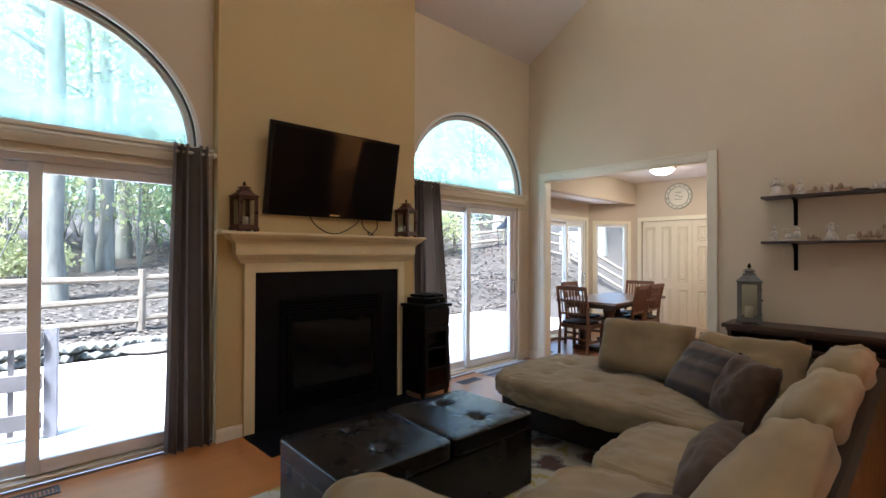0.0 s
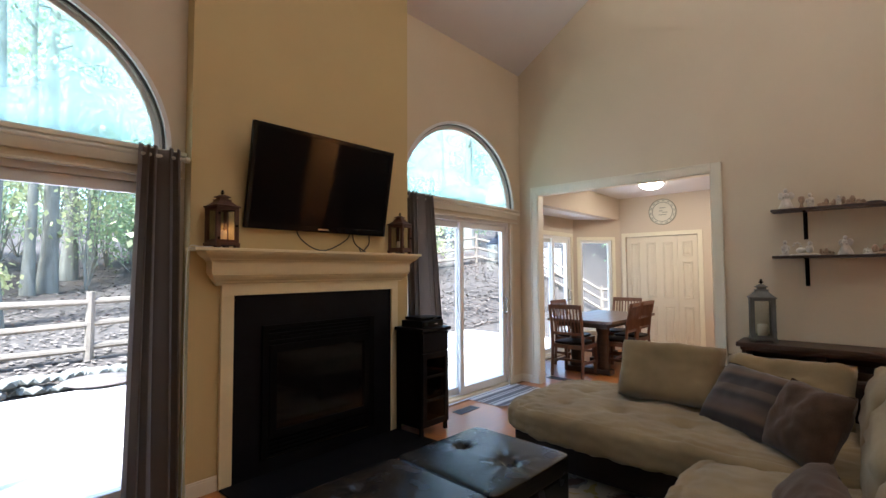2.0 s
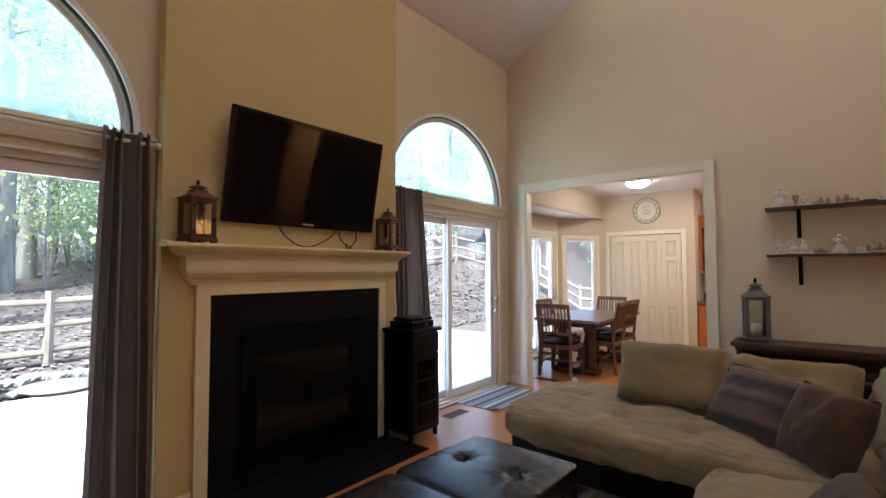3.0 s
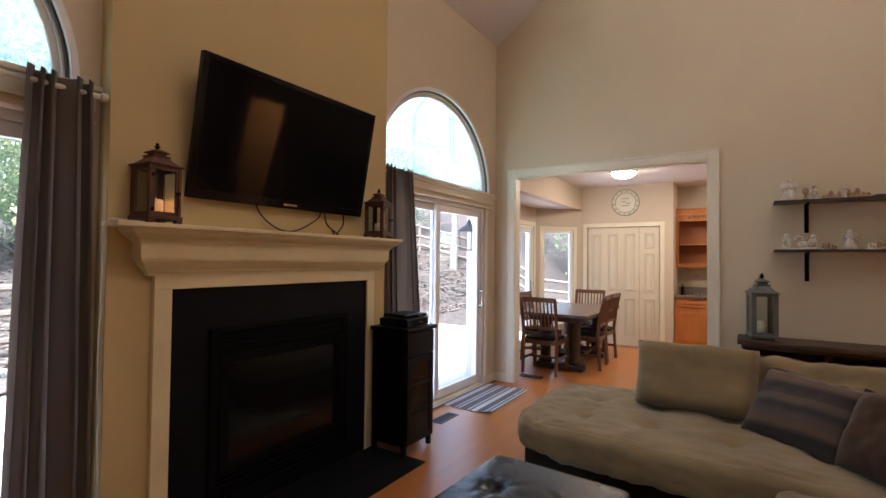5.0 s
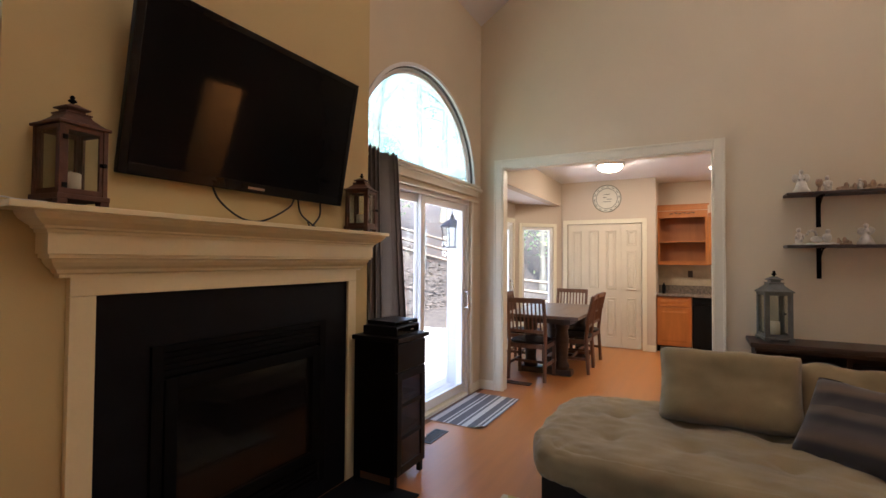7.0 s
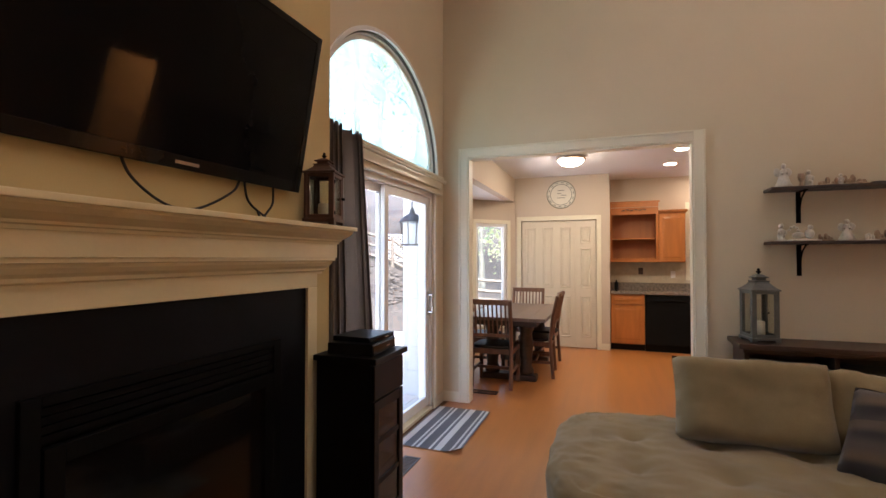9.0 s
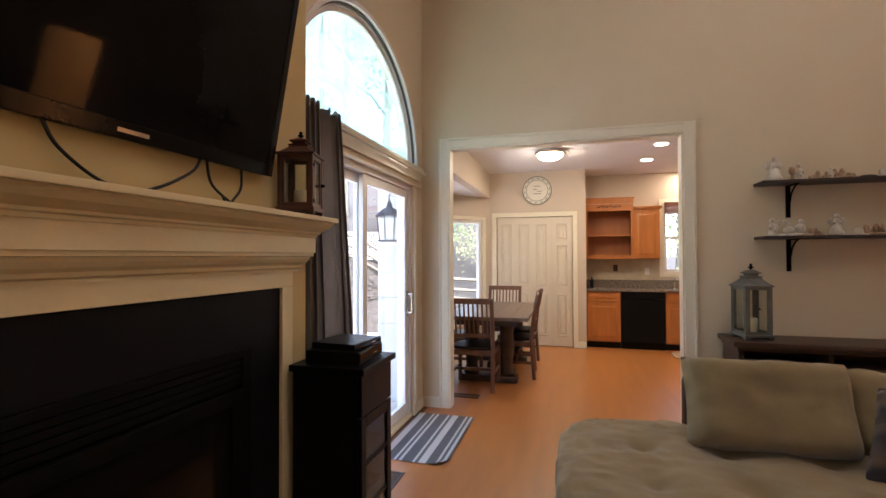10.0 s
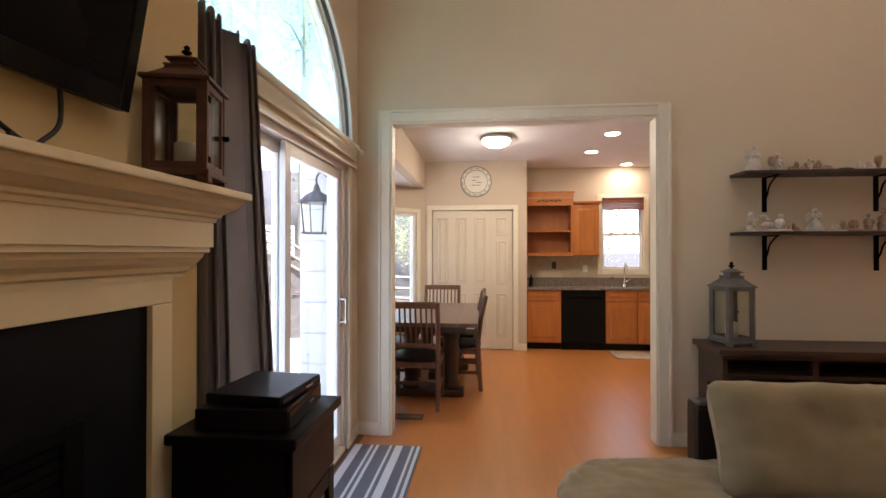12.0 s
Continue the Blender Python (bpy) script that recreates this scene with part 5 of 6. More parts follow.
def seat_bm():
    bm = soft_box(0.46, 0.44, 0.05, 0.5, 8, 0.0)
    bmesh.ops.translate(bm, vec=(0, 0, 0.425), verts=bm.verts)
    return bm


first = dining_chair()
first.matrix_world = pose(5.92, 3.48, 0, 0, 0, -90)
for x, y, r in ((6.56, 3.11, 3), (7.14, 3.13, -2), (7.55, 3.42, 90), (6.60, 3.80, 180)):
    copy_thing(first, pose(x, y, 0, 0, 0, r))


# ---- kitchen ----
def raised_door(name, y0, y1, z0, z1, x, parent, m=None):
    """A raised-panel cupboard front facing -x."""
    m = m or M_CAB
    bm = B(x - 0.02, x, y0, y1, z0, z1, 0.003)
    w = min(0.055, (z1 - z0) * 0.28)
    d = part(name, bm, m, parent)
    bm = bmesh.new()
    a = [(y0 + w, z0 + w), (y1 - w, z0 + w), (y1 - w, z1 - w), (y0 + w, z1 - w)]
    k = 0.022
    b = [(y0 + w + k, z0 + w + k), (y1 - w - k, z0 + w + k), (y1 - w - k, z1 - w - k), (y0 + w + k, z1 - w - k)]
    lo = [bm.verts.new((x - 0.0205, p, q)) for p, q in a]
    hi = [bm.verts.new((x - 0.027, p, q)) for p, q in b]
    for i in range(4):
        bm.faces.new((lo[i], lo[(i + 1) % 4], hi[(i + 1) % 4], hi[i]))
    bm.faces.new(hi)
    bm.faces.new(lo)
    part("raised_panel", bm, m, d)
    return d


def base_cabinet(y0, y1, doors, label):
    c = thing("base_cabinet", label, "cabinet", kind="", group="kitchen base cabinets")
    # darker maple body paints the shade in the gaps between doors and drawers
    part("body", B(8.47, XK - 0.002, y0 + 0.001, y1 - 0.001, 0.10, 0.868), M_CABDARK, c)
    part("toe_kick", B(8.53, XK - 0.01, y0 + 0.001, y1 - 0.001, 0.0, 0.0995), M_BLACK, c)
    n = doors
    for k in range(n):
        a, b = y0 + (y1 - y0) * k / n + 0.006, y0 + (y1 - y0) * (k + 1) / n - 0.006
        d = raised_door("door", a, b, 0.115, 0.70, 8.469, c)
        dr = raised_door("drawer", a, b, 0.715, 0.86, 8.469, c)


base_cabinet(1.755, 2.25, 1, "honey maple base cabinet with a drawer beside the dishwasher")
base_cabinet(0.25, 1.135, 2, "honey maple sink base cabinet under the window")
dw = thing("dishwasher", "black built-in dishwasher between maple cabinets", "dishwasher")
part("door", B(8.445, 8.475, 1.14, 1.75, 0.11, 0.76, 0.006), M_ENAMEL, dw)
part("control_panel", B(8.437, 8.475, 1.14, 1.75, 0.765, 0.866, 0.008), M_ENAMEL, dw)
part("handle", B(8.425, 8.4365, 1.25, 1.64, 0.775, 0.795, 0.003), M_ENAMEL, dw)
part("kick_plate", B(8.50, 8.52, 1.14, 1.75, 0.0, 0.105), M_ENAMEL, dw)
part("body", B(8.5205, XK - 0.01, 1.145, 1.745, 0.0, 0.866), M_ENAMEL, dw)
wt = thing("worktop", "brown speckled granite worktop with a low upstand", "worktop")
part("slab", B(8.42, XK - 0.022, -0.43, 2.25, 0.870, 0.91, 0.006), M_GRAN, wt)
part("upstand", B(XK - 0.021, XK - 0.001, -0.43, 2.25, 0.870, 1.02, 0.003), M_GRAN, wt)
bm = bmesh.new()
for k in range(17):
    for j in range(2):
        ya = 1.12 + 0.066 * k
        box(bm, XK - 0.008, XK - 0.001, ya + 0.001, ya + 0.065, 1.021 + 0.165 * j, 1.184 + 0.165 * j)
structure("trim_backsplash", bm, M_BSPL, "tan tiled backsplash", "backsplash")
fa = thing("kitchen_tap", "tall gooseneck metal tap at the sink", "tap", 8.93, 0.74, 0.91)
part("base", lathe(bmesh.new(), [(0.028, 0), (0.028, 0.01), (0.018, 0.02), (0.016, 0.06)], 0, 0, 14), M_CHROME, fa, "", True)
part("spout", curve_bm([(0, 0, 0.05), (0, 0, 0.22), (-0.03, 0, 0.30), (-0.10, 0, 0.32), (-0.15, 0, 0.27), (-0.155, 0, 0.22)], 0.011), M_CHROME, fa, "", True)
part("lever", curve_bm([(0.0, -0.015, 0.05), (0.0, -0.05, 0.07), (0.0, -0.09, 0.10)], 0.006), M_CHROME, fa, "", True)
sk = thing("sink_tap", "small side tap at the sink", "tap", 8.94, 0.92, 0.91)
part("spout", curve_bm([(0, 0, 0.0), (0, 0, 0.10), (-0.03, 0, 0.14), (-0.07, 0, 0.12)], 0.008), M_CHROME, sk, "", True)


def open_cabinet():
    c = thing("wall_cabinet", "honey maple open wall shelf unit with a carved crest", "cabinet", group="kitchen wall cabinets")
    y0, y1, z0, z1, x0 = 1.535, 2.25, 1.36, 2.17, 8.75
    part("side", B(x0, XK - 0.002, y0, y0 + 0.018, z0, z1), M_CAB, c)
    part("side", B(x0, XK - 0.002, y1 - 0.018, y1, z0, z1), M_CAB, c)
    part("back", B(XK - 0.012, XK - 0.002, y0 + 0.018, y1 - 0.018, z0, z1), M_CABDARK, c)
    for z in (z0 + 0.04, 1.725):
        part("shelf", B(x0 + 0.005, XK - 0.0125, y0 + 0.0185, y1 - 0.0185, z, z + 0.02), M_CAB, c)
    part("top", B(x0, XK - 0.0125, y0 + 0.0185, y1 - 0.0185, z1 - 0.02, z1), M_CAB, c)
    bm = B(x0 - 0.018, x0 - 0.0005, y0, y0 + 0.035, z0, z1 + 0.06)
    box(bm, x0 - 0.018, x0 - 0.0005, y1 - 0.035, y1, z0, z1 + 0.06)
    box(bm, x0 - 0.018, x0 - 0.0005, y0 + 0.035, y1 - 0.035, z0, z0 + 0.045)
    box(bm, x0 - 0.018, x0 - 0.0005, y0 + 0.035, y1 - 0.035, 2.12, z1 + 0.06)
    part("face_frame", bm, M_CAB, c)
    bm = prism(bmesh.new(), [(y0, 0.0), (y1, 0.0), (y1, 0.075), (y0, 0.075)], "x", -0.075, -0.055)
    bmesh.ops.transform(bm, matrix=Matrix.Translation((x0 + 0.04, 0, 2.235)), verts=bm.verts)
    box(bm, x0 - 0.05, x0 - 0.016, y0 - 0.02, y1, 2.305, 2.33, 0.004)
    part("crown", bm, M_CAB, c)
    bm = bmesh.new()
    for k in range(6):
        y = y0 + 0.18 + 0.062 * k
        cyl(bm, (x0 - 0.022, y, 2.19), (x0 - 0.022, y + 0.05, 2.19 + 0.012 * (-1) ** k), 0.012, 0.006, 8)
    part("carving", bm, M_DWOOD, c, "dark carved leaf ornament")


open_cabinet()
def wall_cabinet(y0, y1, label):
    c = thing("wall_cabinet", label, "cabinet", group="kitchen wall cabinets")
    part("body", B(8.75, XK - 0.002, y0, y1, 1.36, 2.13), M_CAB, c)
    raised_door("door", y0 + 0.004, y1 - 0.004, 1.37, 2.12, 8.749, c)
    bm = B(8.72, XK - 0.002, y0 - 0.015, y1 - 0.001, 2.1305, 2.15, 0.004)
    box(bm, 8.70, XK - 0.002, y0 - 0.03, y1 - 0.001, 2.15, 2.18, 0.006)
    part("crown", bm, M_CAB, c)


wall_cabinet(1.155, 1.533, "honey maple wall cabinet beside the kitchen window")
wall_cabinet(-0.2, 0.30, "honey maple wall cabinet beyond the kitchen window")

bl = thing("window_blind", "brown bamboo roman blind rolled up in the kitchen window", "blind")
for k in range(7):
    part("slat_fold", B(XK - 0.045 + 0.004 * (k % 2), XK - 0.0215, KY0 + 0.004, KY1 - 0.004, 2.215 - 0.024 * k, 2.237 - 0.024 * k, 0.004), M_BLIND, bl)
part("headrail", B(XK - 0.05, XK - 0.0215, KY0, KY1, 2.238, 2.262, 0.003), M_BLIND, bl)


def pantry():
    d = thing("door_4", "white six-panel pantry double doors, closed", "door", XP + 0.03, 0, 0, kind="structure")
    ym = 2.77
    for y0, y1 in ((PY0 + 0.012, ym - 0.002), (ym + 0.002, PY1 - 0.012)):
        leaf = part("door_leaf", B(-0.012, 0.022, y0, y1, 0.012, 2.02, 0.002), M_DOORP, d)
        n = 1 if y1 - y0 < 0.4 else 2
        if n == 2:
            cols = [(y0 + 0.09, y0 + 0.30), (y0 + 0.36, y0 + 0.45), (y1 - 0.30, y1 - 0.09)]
            cols = [(y0 + 0.07, y0 + 0.235), (y0 + 0.345, y0 + 0.51), (y0 + 0.62, y1 - 0.06)]
        else:
            cols = [(y0 + 0.075, y1 - 0.075)]
        for a, b in cols:
            for z0, z1 in ((0.17, 0.82), (0.95, 1.58), (1.66, 1.92)) if n == 1 else ((0.17, 0.82), (0.95, 1.92)):
                bm = bmesh.new()
                rings = []
                for off, x in ((0.0, -0.0122), (0.010, -0.026), (0.022, -0.0125), (0.040, -0.0125), (0.055, -0.024)):
                    rings.append([bm.verts.new((x, p, q)) for p, q in ((a + off, z0 + off), (b - off, z0 + off), (b - off, z1 - off), (a + off, z1 - off))])
                for lo, hi in zip(rings, rings[1:]):
                    for i in range(4):
                        bm.faces.new((lo[i], lo[(i + 1) % 4], hi[(i + 1) % 4], hi[i]))
                bm.faces.new(rings[-1])
                part("raised_panel", bm, M_DOORP, leaf)
        yk = y0 + 0.05 if n == 2 else y1 - 0.06
        if n == 2:
            k = part("door_knob", lathe(bmesh.new(), [(0.02, 0), (0.02, 0.005), (0.008, 0.01), (0.008, 0.03), (0.024, 0.04), (0.024, 0.055), (0.01, 0.062)], 0, 0, 14), M_IRON, leaf, "dark round knob", True)
            k.matrix_world = pose(XP + 0.018, yk, 0.95, 0, -90, 0)
    bm = bmesh.new()
    for ya, yb, za, zb in ((PY0 - 0.07, PY0, 0, 2.10), (PY1, PY1 + 0.07, 0, 2.10), (PY0, PY1, 2.03, 2.10)):
        box(bm, -0.048, -0.031, ya, yb, za, zb, 0.004)
    part("door_casing", bm, M_TRIM, d)


pantry()
baseboard("baseboard_6", XP - 0.014, XP, 2.256, 2.38)

pl = thing("wall_plate", "round cream wall clock with dark rim above pantry doors", "wall clock", XP - 0.001, 2.985, 2.44)
bm = lathe(bmesh.new(), [(0.19, 0), (0.225, 0.012), (0.222, 0.018), (0.17, 0.010), (0.02, 0.009)], 0, 0, 40)
bmesh.ops.transform(bm, matrix=Matrix.Rotation(-math.pi / 2, 4, "Y"), verts=bm.verts)
part("plate", bm, M_PLATE, pl, "", True)
for r0, r1, nm in ((0.226, 0.214, "rim"), (0.170, 0.162, "inner_ring")):
    bm = bmesh.new()
    n = 40
    for k in range(n):
        a, b = 2 * math.pi * k / n, 2 * math.pi * (k + 1) / n
        v = [bm.verts.new((-0.021, r * math.cos(t), r * math.sin(t))) for r, t in ((r0, a), (r0, b), (r1, b), (r1, a))]
        u = [bm.verts.new((-0.012, r * math.cos(t), r * math.sin(t))) for r, t in ((r0, a), (r0, b), (r1, b), (r1, a))]
        bm.faces.new(v)
        bm.faces.new((v[0], v[1], u[1], u[0]))
        bm.faces.new((v[2], v[3], u[3], u[2]))
    part(nm, bm, M_PLATEI, pl, "dark printed ring")
for k in range(14):
    a = math.pi * 2 * k / 14 + 0.1
    bm = B(-0.0195, -0.013, -0.020, 0.020, -0.005, 0.005)
    bmesh.ops.transform(bm, matrix=Matrix.Rotation(a, 4, "X") @ Matrix.Translation((0, 0, 0.193)), verts=bm.verts)
    part("writing_bar", bm, M_PLATEI, pl)
for y, z, w in ((0.0, 0.07, 0.05), (0.03, 0.02, 0.03), (-0.04, -0.01, 0.04), (0.0, -0.05, 0.06)):
    part("writing_bar", B(-0.0125, -0.0095, y - w, y + w, z - 0.005, z + 0.005), M_PLATEI, pl)

dl = thing("dome_light", "flush opal glass ceiling light with nickel rim, lit", "ceiling light", 6.95, 2.72, KZ)
part("rim", lathe(bmesh.new(), [(0.185, -0.001), (0.19, -0.03), (0.178, -0.045), (0.165, -0.045)], 0, 0, 32), M_CHROME, dl, "brushed nickel rim", True)
part("bowl", lathe(bmesh.new(), [(0.164, -0.046), (0.15, -0.075), (0.11, -0.105), (0.05, -0.122), (0.006, -0.126)], 0, 0, 32), M_DOME, dl, "lit opal glass bowl", True).visible_shadow = False
part("finial", lathe(bmesh.new(), [(0.010, -0.126), (0.012, -0.132), (0.004, -0.140)], 0, 0, 10), M_CHROME, dl)
for rx, ry in ((6.93, 1.43), (7.87, 1.455), (8.80, 0.745)):
    rl = thing("recessed_light", "round recessed ceiling light, lit", "ceiling light", rx, ry, KZ, group="recessed lights")
    part("trim_ring", lathe(bmesh.new(), [(0.095, -0.0005), (0.092, -0.006), (0.075, -0.007)], 0, 0, 24), M_VINYL, rl)
    part("lens", lathe(bmesh.new(), [(0.074, -0.0072), (0.072, -0.009), (0.01, -0.010)], 0, 0, 24), M_CAN, rl, "glowing lens")
for nm, z, x, y in (("soap_bottle", 0.91, 8.75, 2.16),):
    b = thing(nm, "small dark soap bottle on the worktop", "bottle", x, y, z)
    part("bottle", lathe(bmesh.new(), [(0.028, 0), (0.03, 0.01), (0.03, 0.11), (0.012, 0.135), (0.011, 0.16)], 0, 0, 14), M_BLACK, b, "", True)
    part("pump", B(-0.045, 0.006, -0.006, 0.006, 0.16, 0.172, 0.002), M_CHROME, b)
for y, z, m, lab in ((1.78, 1.21, M_DWOOD, "dark wall outlet on the backsplash"), (1.30, 1.16, M_VINYL, "white wall outlet on the backsplash")):
    o = thing("wall_outlet", lab, "outlet", XK - 0.008, y, z)
    part("plate", B(-0.005, 0, -0.035, 0.035, -0.055, 0.055, 0.002), m, o)
    for s in (-1, 1):
        part("socket", B(-0.008, -0.0052, -0.016, 0.016, s * 0.022 - 0.013, s * 0.022 + 0.013, 0.001), m, o)
solid("kitchen_mat", B(7.95, 8.38, 0.35, 1.1, 0.001, 0.012, 0.003), mat("oatmeal_mat", (0.42, 0.33, 0.24), 0.95, bump=0.5), "small oatmeal mat before the sink", "mat")
floor_vent(5.55, 3.52, 90, "dark floor vent beside the dining chair")


# ---- added unseen pendant in the vault, over the seats, holding the fill lamp ----
pd = thing("pendant_light", "added unseen nickel bowl pendant holding the fill lamp, lit", "pendant light", 2.2, 0.3, 4.0)
part("bowl", lathe(bmesh.new(), [(0.02, -0.10), (0.10, -0.09), (0.17, -0.05), (0.205, 0.012), (0.20, 0.012), (0.165, -0.04), (0.10, -0.075)], 0, 0, 28), M_CHROME, pd, "", True)
part("rod", cyl(bmesh.new(), (0, 0, -0.08), (0, 0, 2.30), 0.008, n=8), M_CHROME, pd)
part("canopy", lathe(bmesh.new(), [(0.02, 2.22), (0.06, 2.26), (0.06, 2.33)], 0, 0, 20), M_CHROME, pd)


hc = thing("hall_chest", "dark wooden chest in the lit hall", "chest", 5.9, -1.62, 0)
part("body", B(-0.2, 0.2, -0.38, 0.38, 0.06, 1.56, 0.006), M_DWOOD, hc)
part("top", B(-0.22, 0.22, -0.40, 0.40, 1.5605, 1.59, 0.005), M_DWOOD, hc)
part("plinth", B(-0.19, 0.19, -0.37, 0.37, 0.0, 0.0595), M_DWOOD, hc)
for k in range(4):
    part("drawer", B(-0.212, -0.2005, -0.36, 0.36, 0.09 + 0.365 * k, 0.44 + 0.365 * k, 0.004), M_DWOOD, hc)


# ---- outdoors ----
def ground_z(x, y):
    up = max(0.0, y - 9.2)
    z = -0.42 + 0.36 * min(1.0, max(0.0, (y - 8.95) / 0.25)) + 0.105 * up + 0.0008 * up * up
    east = max(0.0, x - 3.5)
    z += east * 0.14 * min(1.0, max(0.0, (y - 7.5) / 4.0))
    return z + 0.10 * noise.noise(Vector((x * 0.35, y * 0.35, 0))) * min(1, max(0, (y - 8.5) / 3))


def ground():
    xs = np.concatenate([np.linspace(-900, -40, 8), np.linspace(-30, 45, 101), np.linspace(60, 900, 8)])
    ys = np.concatenate([np.linspace(-900, -20, 8), np.linspace(-10, 55, 101), np.linspace(70, 900, 8)])
    bm = bmesh.new()
    g = [[bm.verts.new((x, y, ground_z(x, min(y, 60)) if -12 < x else ground_z(-12, min(y, 60)))) for y in ys] for x in xs]
    for i in range(len(xs) - 1):
        for j in range(len(ys) - 1):
            bm.faces.new((g[i][j], g[i + 1][j], g[i + 1][j + 1], g[i][j + 1]))
    structure("ground", bm, M_SOIL, "leaf-strewn woodland ground rising from the deck", "ground", True)


ground()


def scatter(name, count, size, where, material, label, seed, flat=True):
    """Many small leaves as one object."""
    rng = np.random.default_rng(seed)
    v, f = [], []
    for k in range(count):
        p, nrm = where(rng)
        s = size * rng.uniform(0.6, 1.4)
        a = rng.uniform(0, 6.283)
        tilt = rng.normal(0, 0.18 if flat else 1.0, 2)
        u = np.array([math.cos(a), math.sin(a), tilt[0]])
        w = np.array([-math.sin(a), math.cos(a), tilt[1]]) * 0.6
        u, w = u / np.linalg.norm(u) * s, w / np.linalg.norm(w) * s * 0.6
        b = len(v)
        v += [tuple(p - u), tuple(p + w + 0.1 * u), tuple(p + u), tuple(p - w + 0.1 * u)]
        f.append((b, b + 1, b + 2, b + 3))
    me = bpy.data.meshes.new(name)
    me.from_pydata(v, [], f)
    me.materials.append(material)
    return tagged(new(name, me), label, "leaves", kind="stuff")


def on_ground(rng):
    x, y = rng.uniform(-9, 16), 8.6 + rng.uniform(0, 1) ** 1.5 * 18
    return np.array([x, y, ground_z(x, y) + 0.03]), None


scatter("leaf_litter", 30000, 0.05, on_ground, M_LITTER, "dry brown fallen leaves covering the slope", 3)

def tree(x, y, h, r, crown_r, crown_z, leaves, material, label, seed, lean=0.0):
    rng = random.Random(seed)
    t = thing("tree", label, "tree", x, y, ground_z(x, y) - 0.15, group="woodland trees")
    bm = bmesh.new()
    pts, n = [], 9
    for k in range(n + 1):
        z = h * k / n
        pts.append((Vector((lean * z + 0.05 * math.sin(k + seed) * min(1, k), 0.05 * math.cos(k * 1.3 + seed) * min(1, k), z)), r * (1 - 0.72 * k / n) * (1.35 if k == 0 else 1)))
    m = 12
    rings = [[bm.verts.new(p + Vector((rr * (1 + 0.10 * noise.noise(Vector((a, z * 3, seed)))) * math.cos(2 * math.pi * a / m), rr * math.sin(2 * math.pi * a / m), 0))) for a in range(m)] for z, (p, rr) in enumerate(pts)]
    for lo, hi in zip(rings, rings[1:]):
        for a in range(m):
            bm.faces.new((lo[a], lo[(a + 1) % m], hi[(a + 1) % m], hi[a]))
    tips = []
    for k in range(11):
        z = crown_z + (h - crown_z) * (k + 0.5) / 11
        a = rng.uniform(0, 6.28)
        ln = crown_r * rng.uniform(0.5, 1.0)
        base = Vector((lean * z, 0, z))
        tip = base + Vector((math.cos(a) * ln, math.sin(a) * ln, ln * rng.uniform(0.1, 0.5)))
        mid = (base + tip) / 2 + Vector((0, 0, ln * 0.12))
        cyl(bm, base, mid, r * 0.30, r * 0.17, 7)
        cyl(bm, mid, tip, r * 0.17, r * 0.04, 6)
        tips += [mid, tip, (mid + tip) / 2]
    part("trunk", bm, M_BARK, t, "grey bark trunk with limbs", True)
    v, f = [], []
    g = np.random.default_rng(seed)
    for k in range(leaves):
        c = tips[int(g.integers(len(tips)))]
        p = np.array(c) + g.normal(0, 1, 3) * crown_r * np.array([0.26, 0.26, 0.20])
        s = g.uniform(0.06, 0.13)
        u = g.normal(0, 1, 3)
        u = u / np.linalg.norm(u) * s
        w = np.cross(u, g.normal(0, 1, 3))
        w = w / np.linalg.norm(w) * s * 0.6
        b = len(v)
        v += [tuple(p - u), tuple(p + w), tuple(p + u), tuple(p - w)]
        f.append((b, b + 1, b + 2, b + 3))
    me = bpy.data.meshes.new("crown")
    me.from_pydata(v, [], f)
    me.materials.append(material)
    ob = new("crown", me)
    ob.parent = t
    return t


def away(deg, d):
    """A place d metres from the walk's start in the given compass direction of the plan."""
    return -0.2 + d * math.cos(radians(deg)), d * math.sin(radians(deg))


for k, (deg, d, r, h) in enumerate(((86.0, 13.0, 0.24, 14), (83.3, 17.5, 0.14, 13), (82.0, 18.0, 0.21, 15), (80.5, 20.5, 0.22, 15))):
    x, y = away(deg, d)
    tree(x, y, h, r, 3.0, 5.0, 1700, M_LEAFY if k % 2 else M_LEAF, "tall straight woodland tree with grey bark", 11 + k, 0.004 * (k - 1))
for k, (x, y) in enumerate(((20, 5), (22, 8), (21, 1), (24, 3), (23, -2), (26, 6))):
    tree(x, y, 12, 0.16, 3.2, 1.8, 2300, M_LEAF if k % 2 else M_LEAFY, "woodland tree with green and yellowing leaves", 90 + k)
rng = random.Random(5)
for k in range(30):
    deg, d = 18 + 135 * ((k * 0.618) % 1.0), rng.uniform(17, 34)
    if 79 < deg < 88 and d < 24:
        d += 9
    x, y = away(deg, d)
    if y < 10:
        y += 7
    tree(x, y, rng.uniform(10, 16), rng.uniform(0.11, 0.26), rng.uniform(2.4, 3.6), rng.uniform(4.5, 8.0), 900, M_LEAFY if k % 4 == 1 else M_LEAF, "woodland tree with green and yellowing leaves", 40 + k, rng.uniform(-0.03, 0.03))


for k in range(5):
    x, y = away(66 + 30 * ((k * 0.618 + 0.2) % 1.0), 13.5 + 6.5 * ((k * 0.382) % 1.0))
    tree(x, y, 5.0 + 2.4 * ((k * 0.71) % 1.0), 0.04, 1.5, 1.5, 380, M_LEAFY, "slender young tree with pale green leaves", 140 + k, 0.02 * math.sin(k * 2.0))


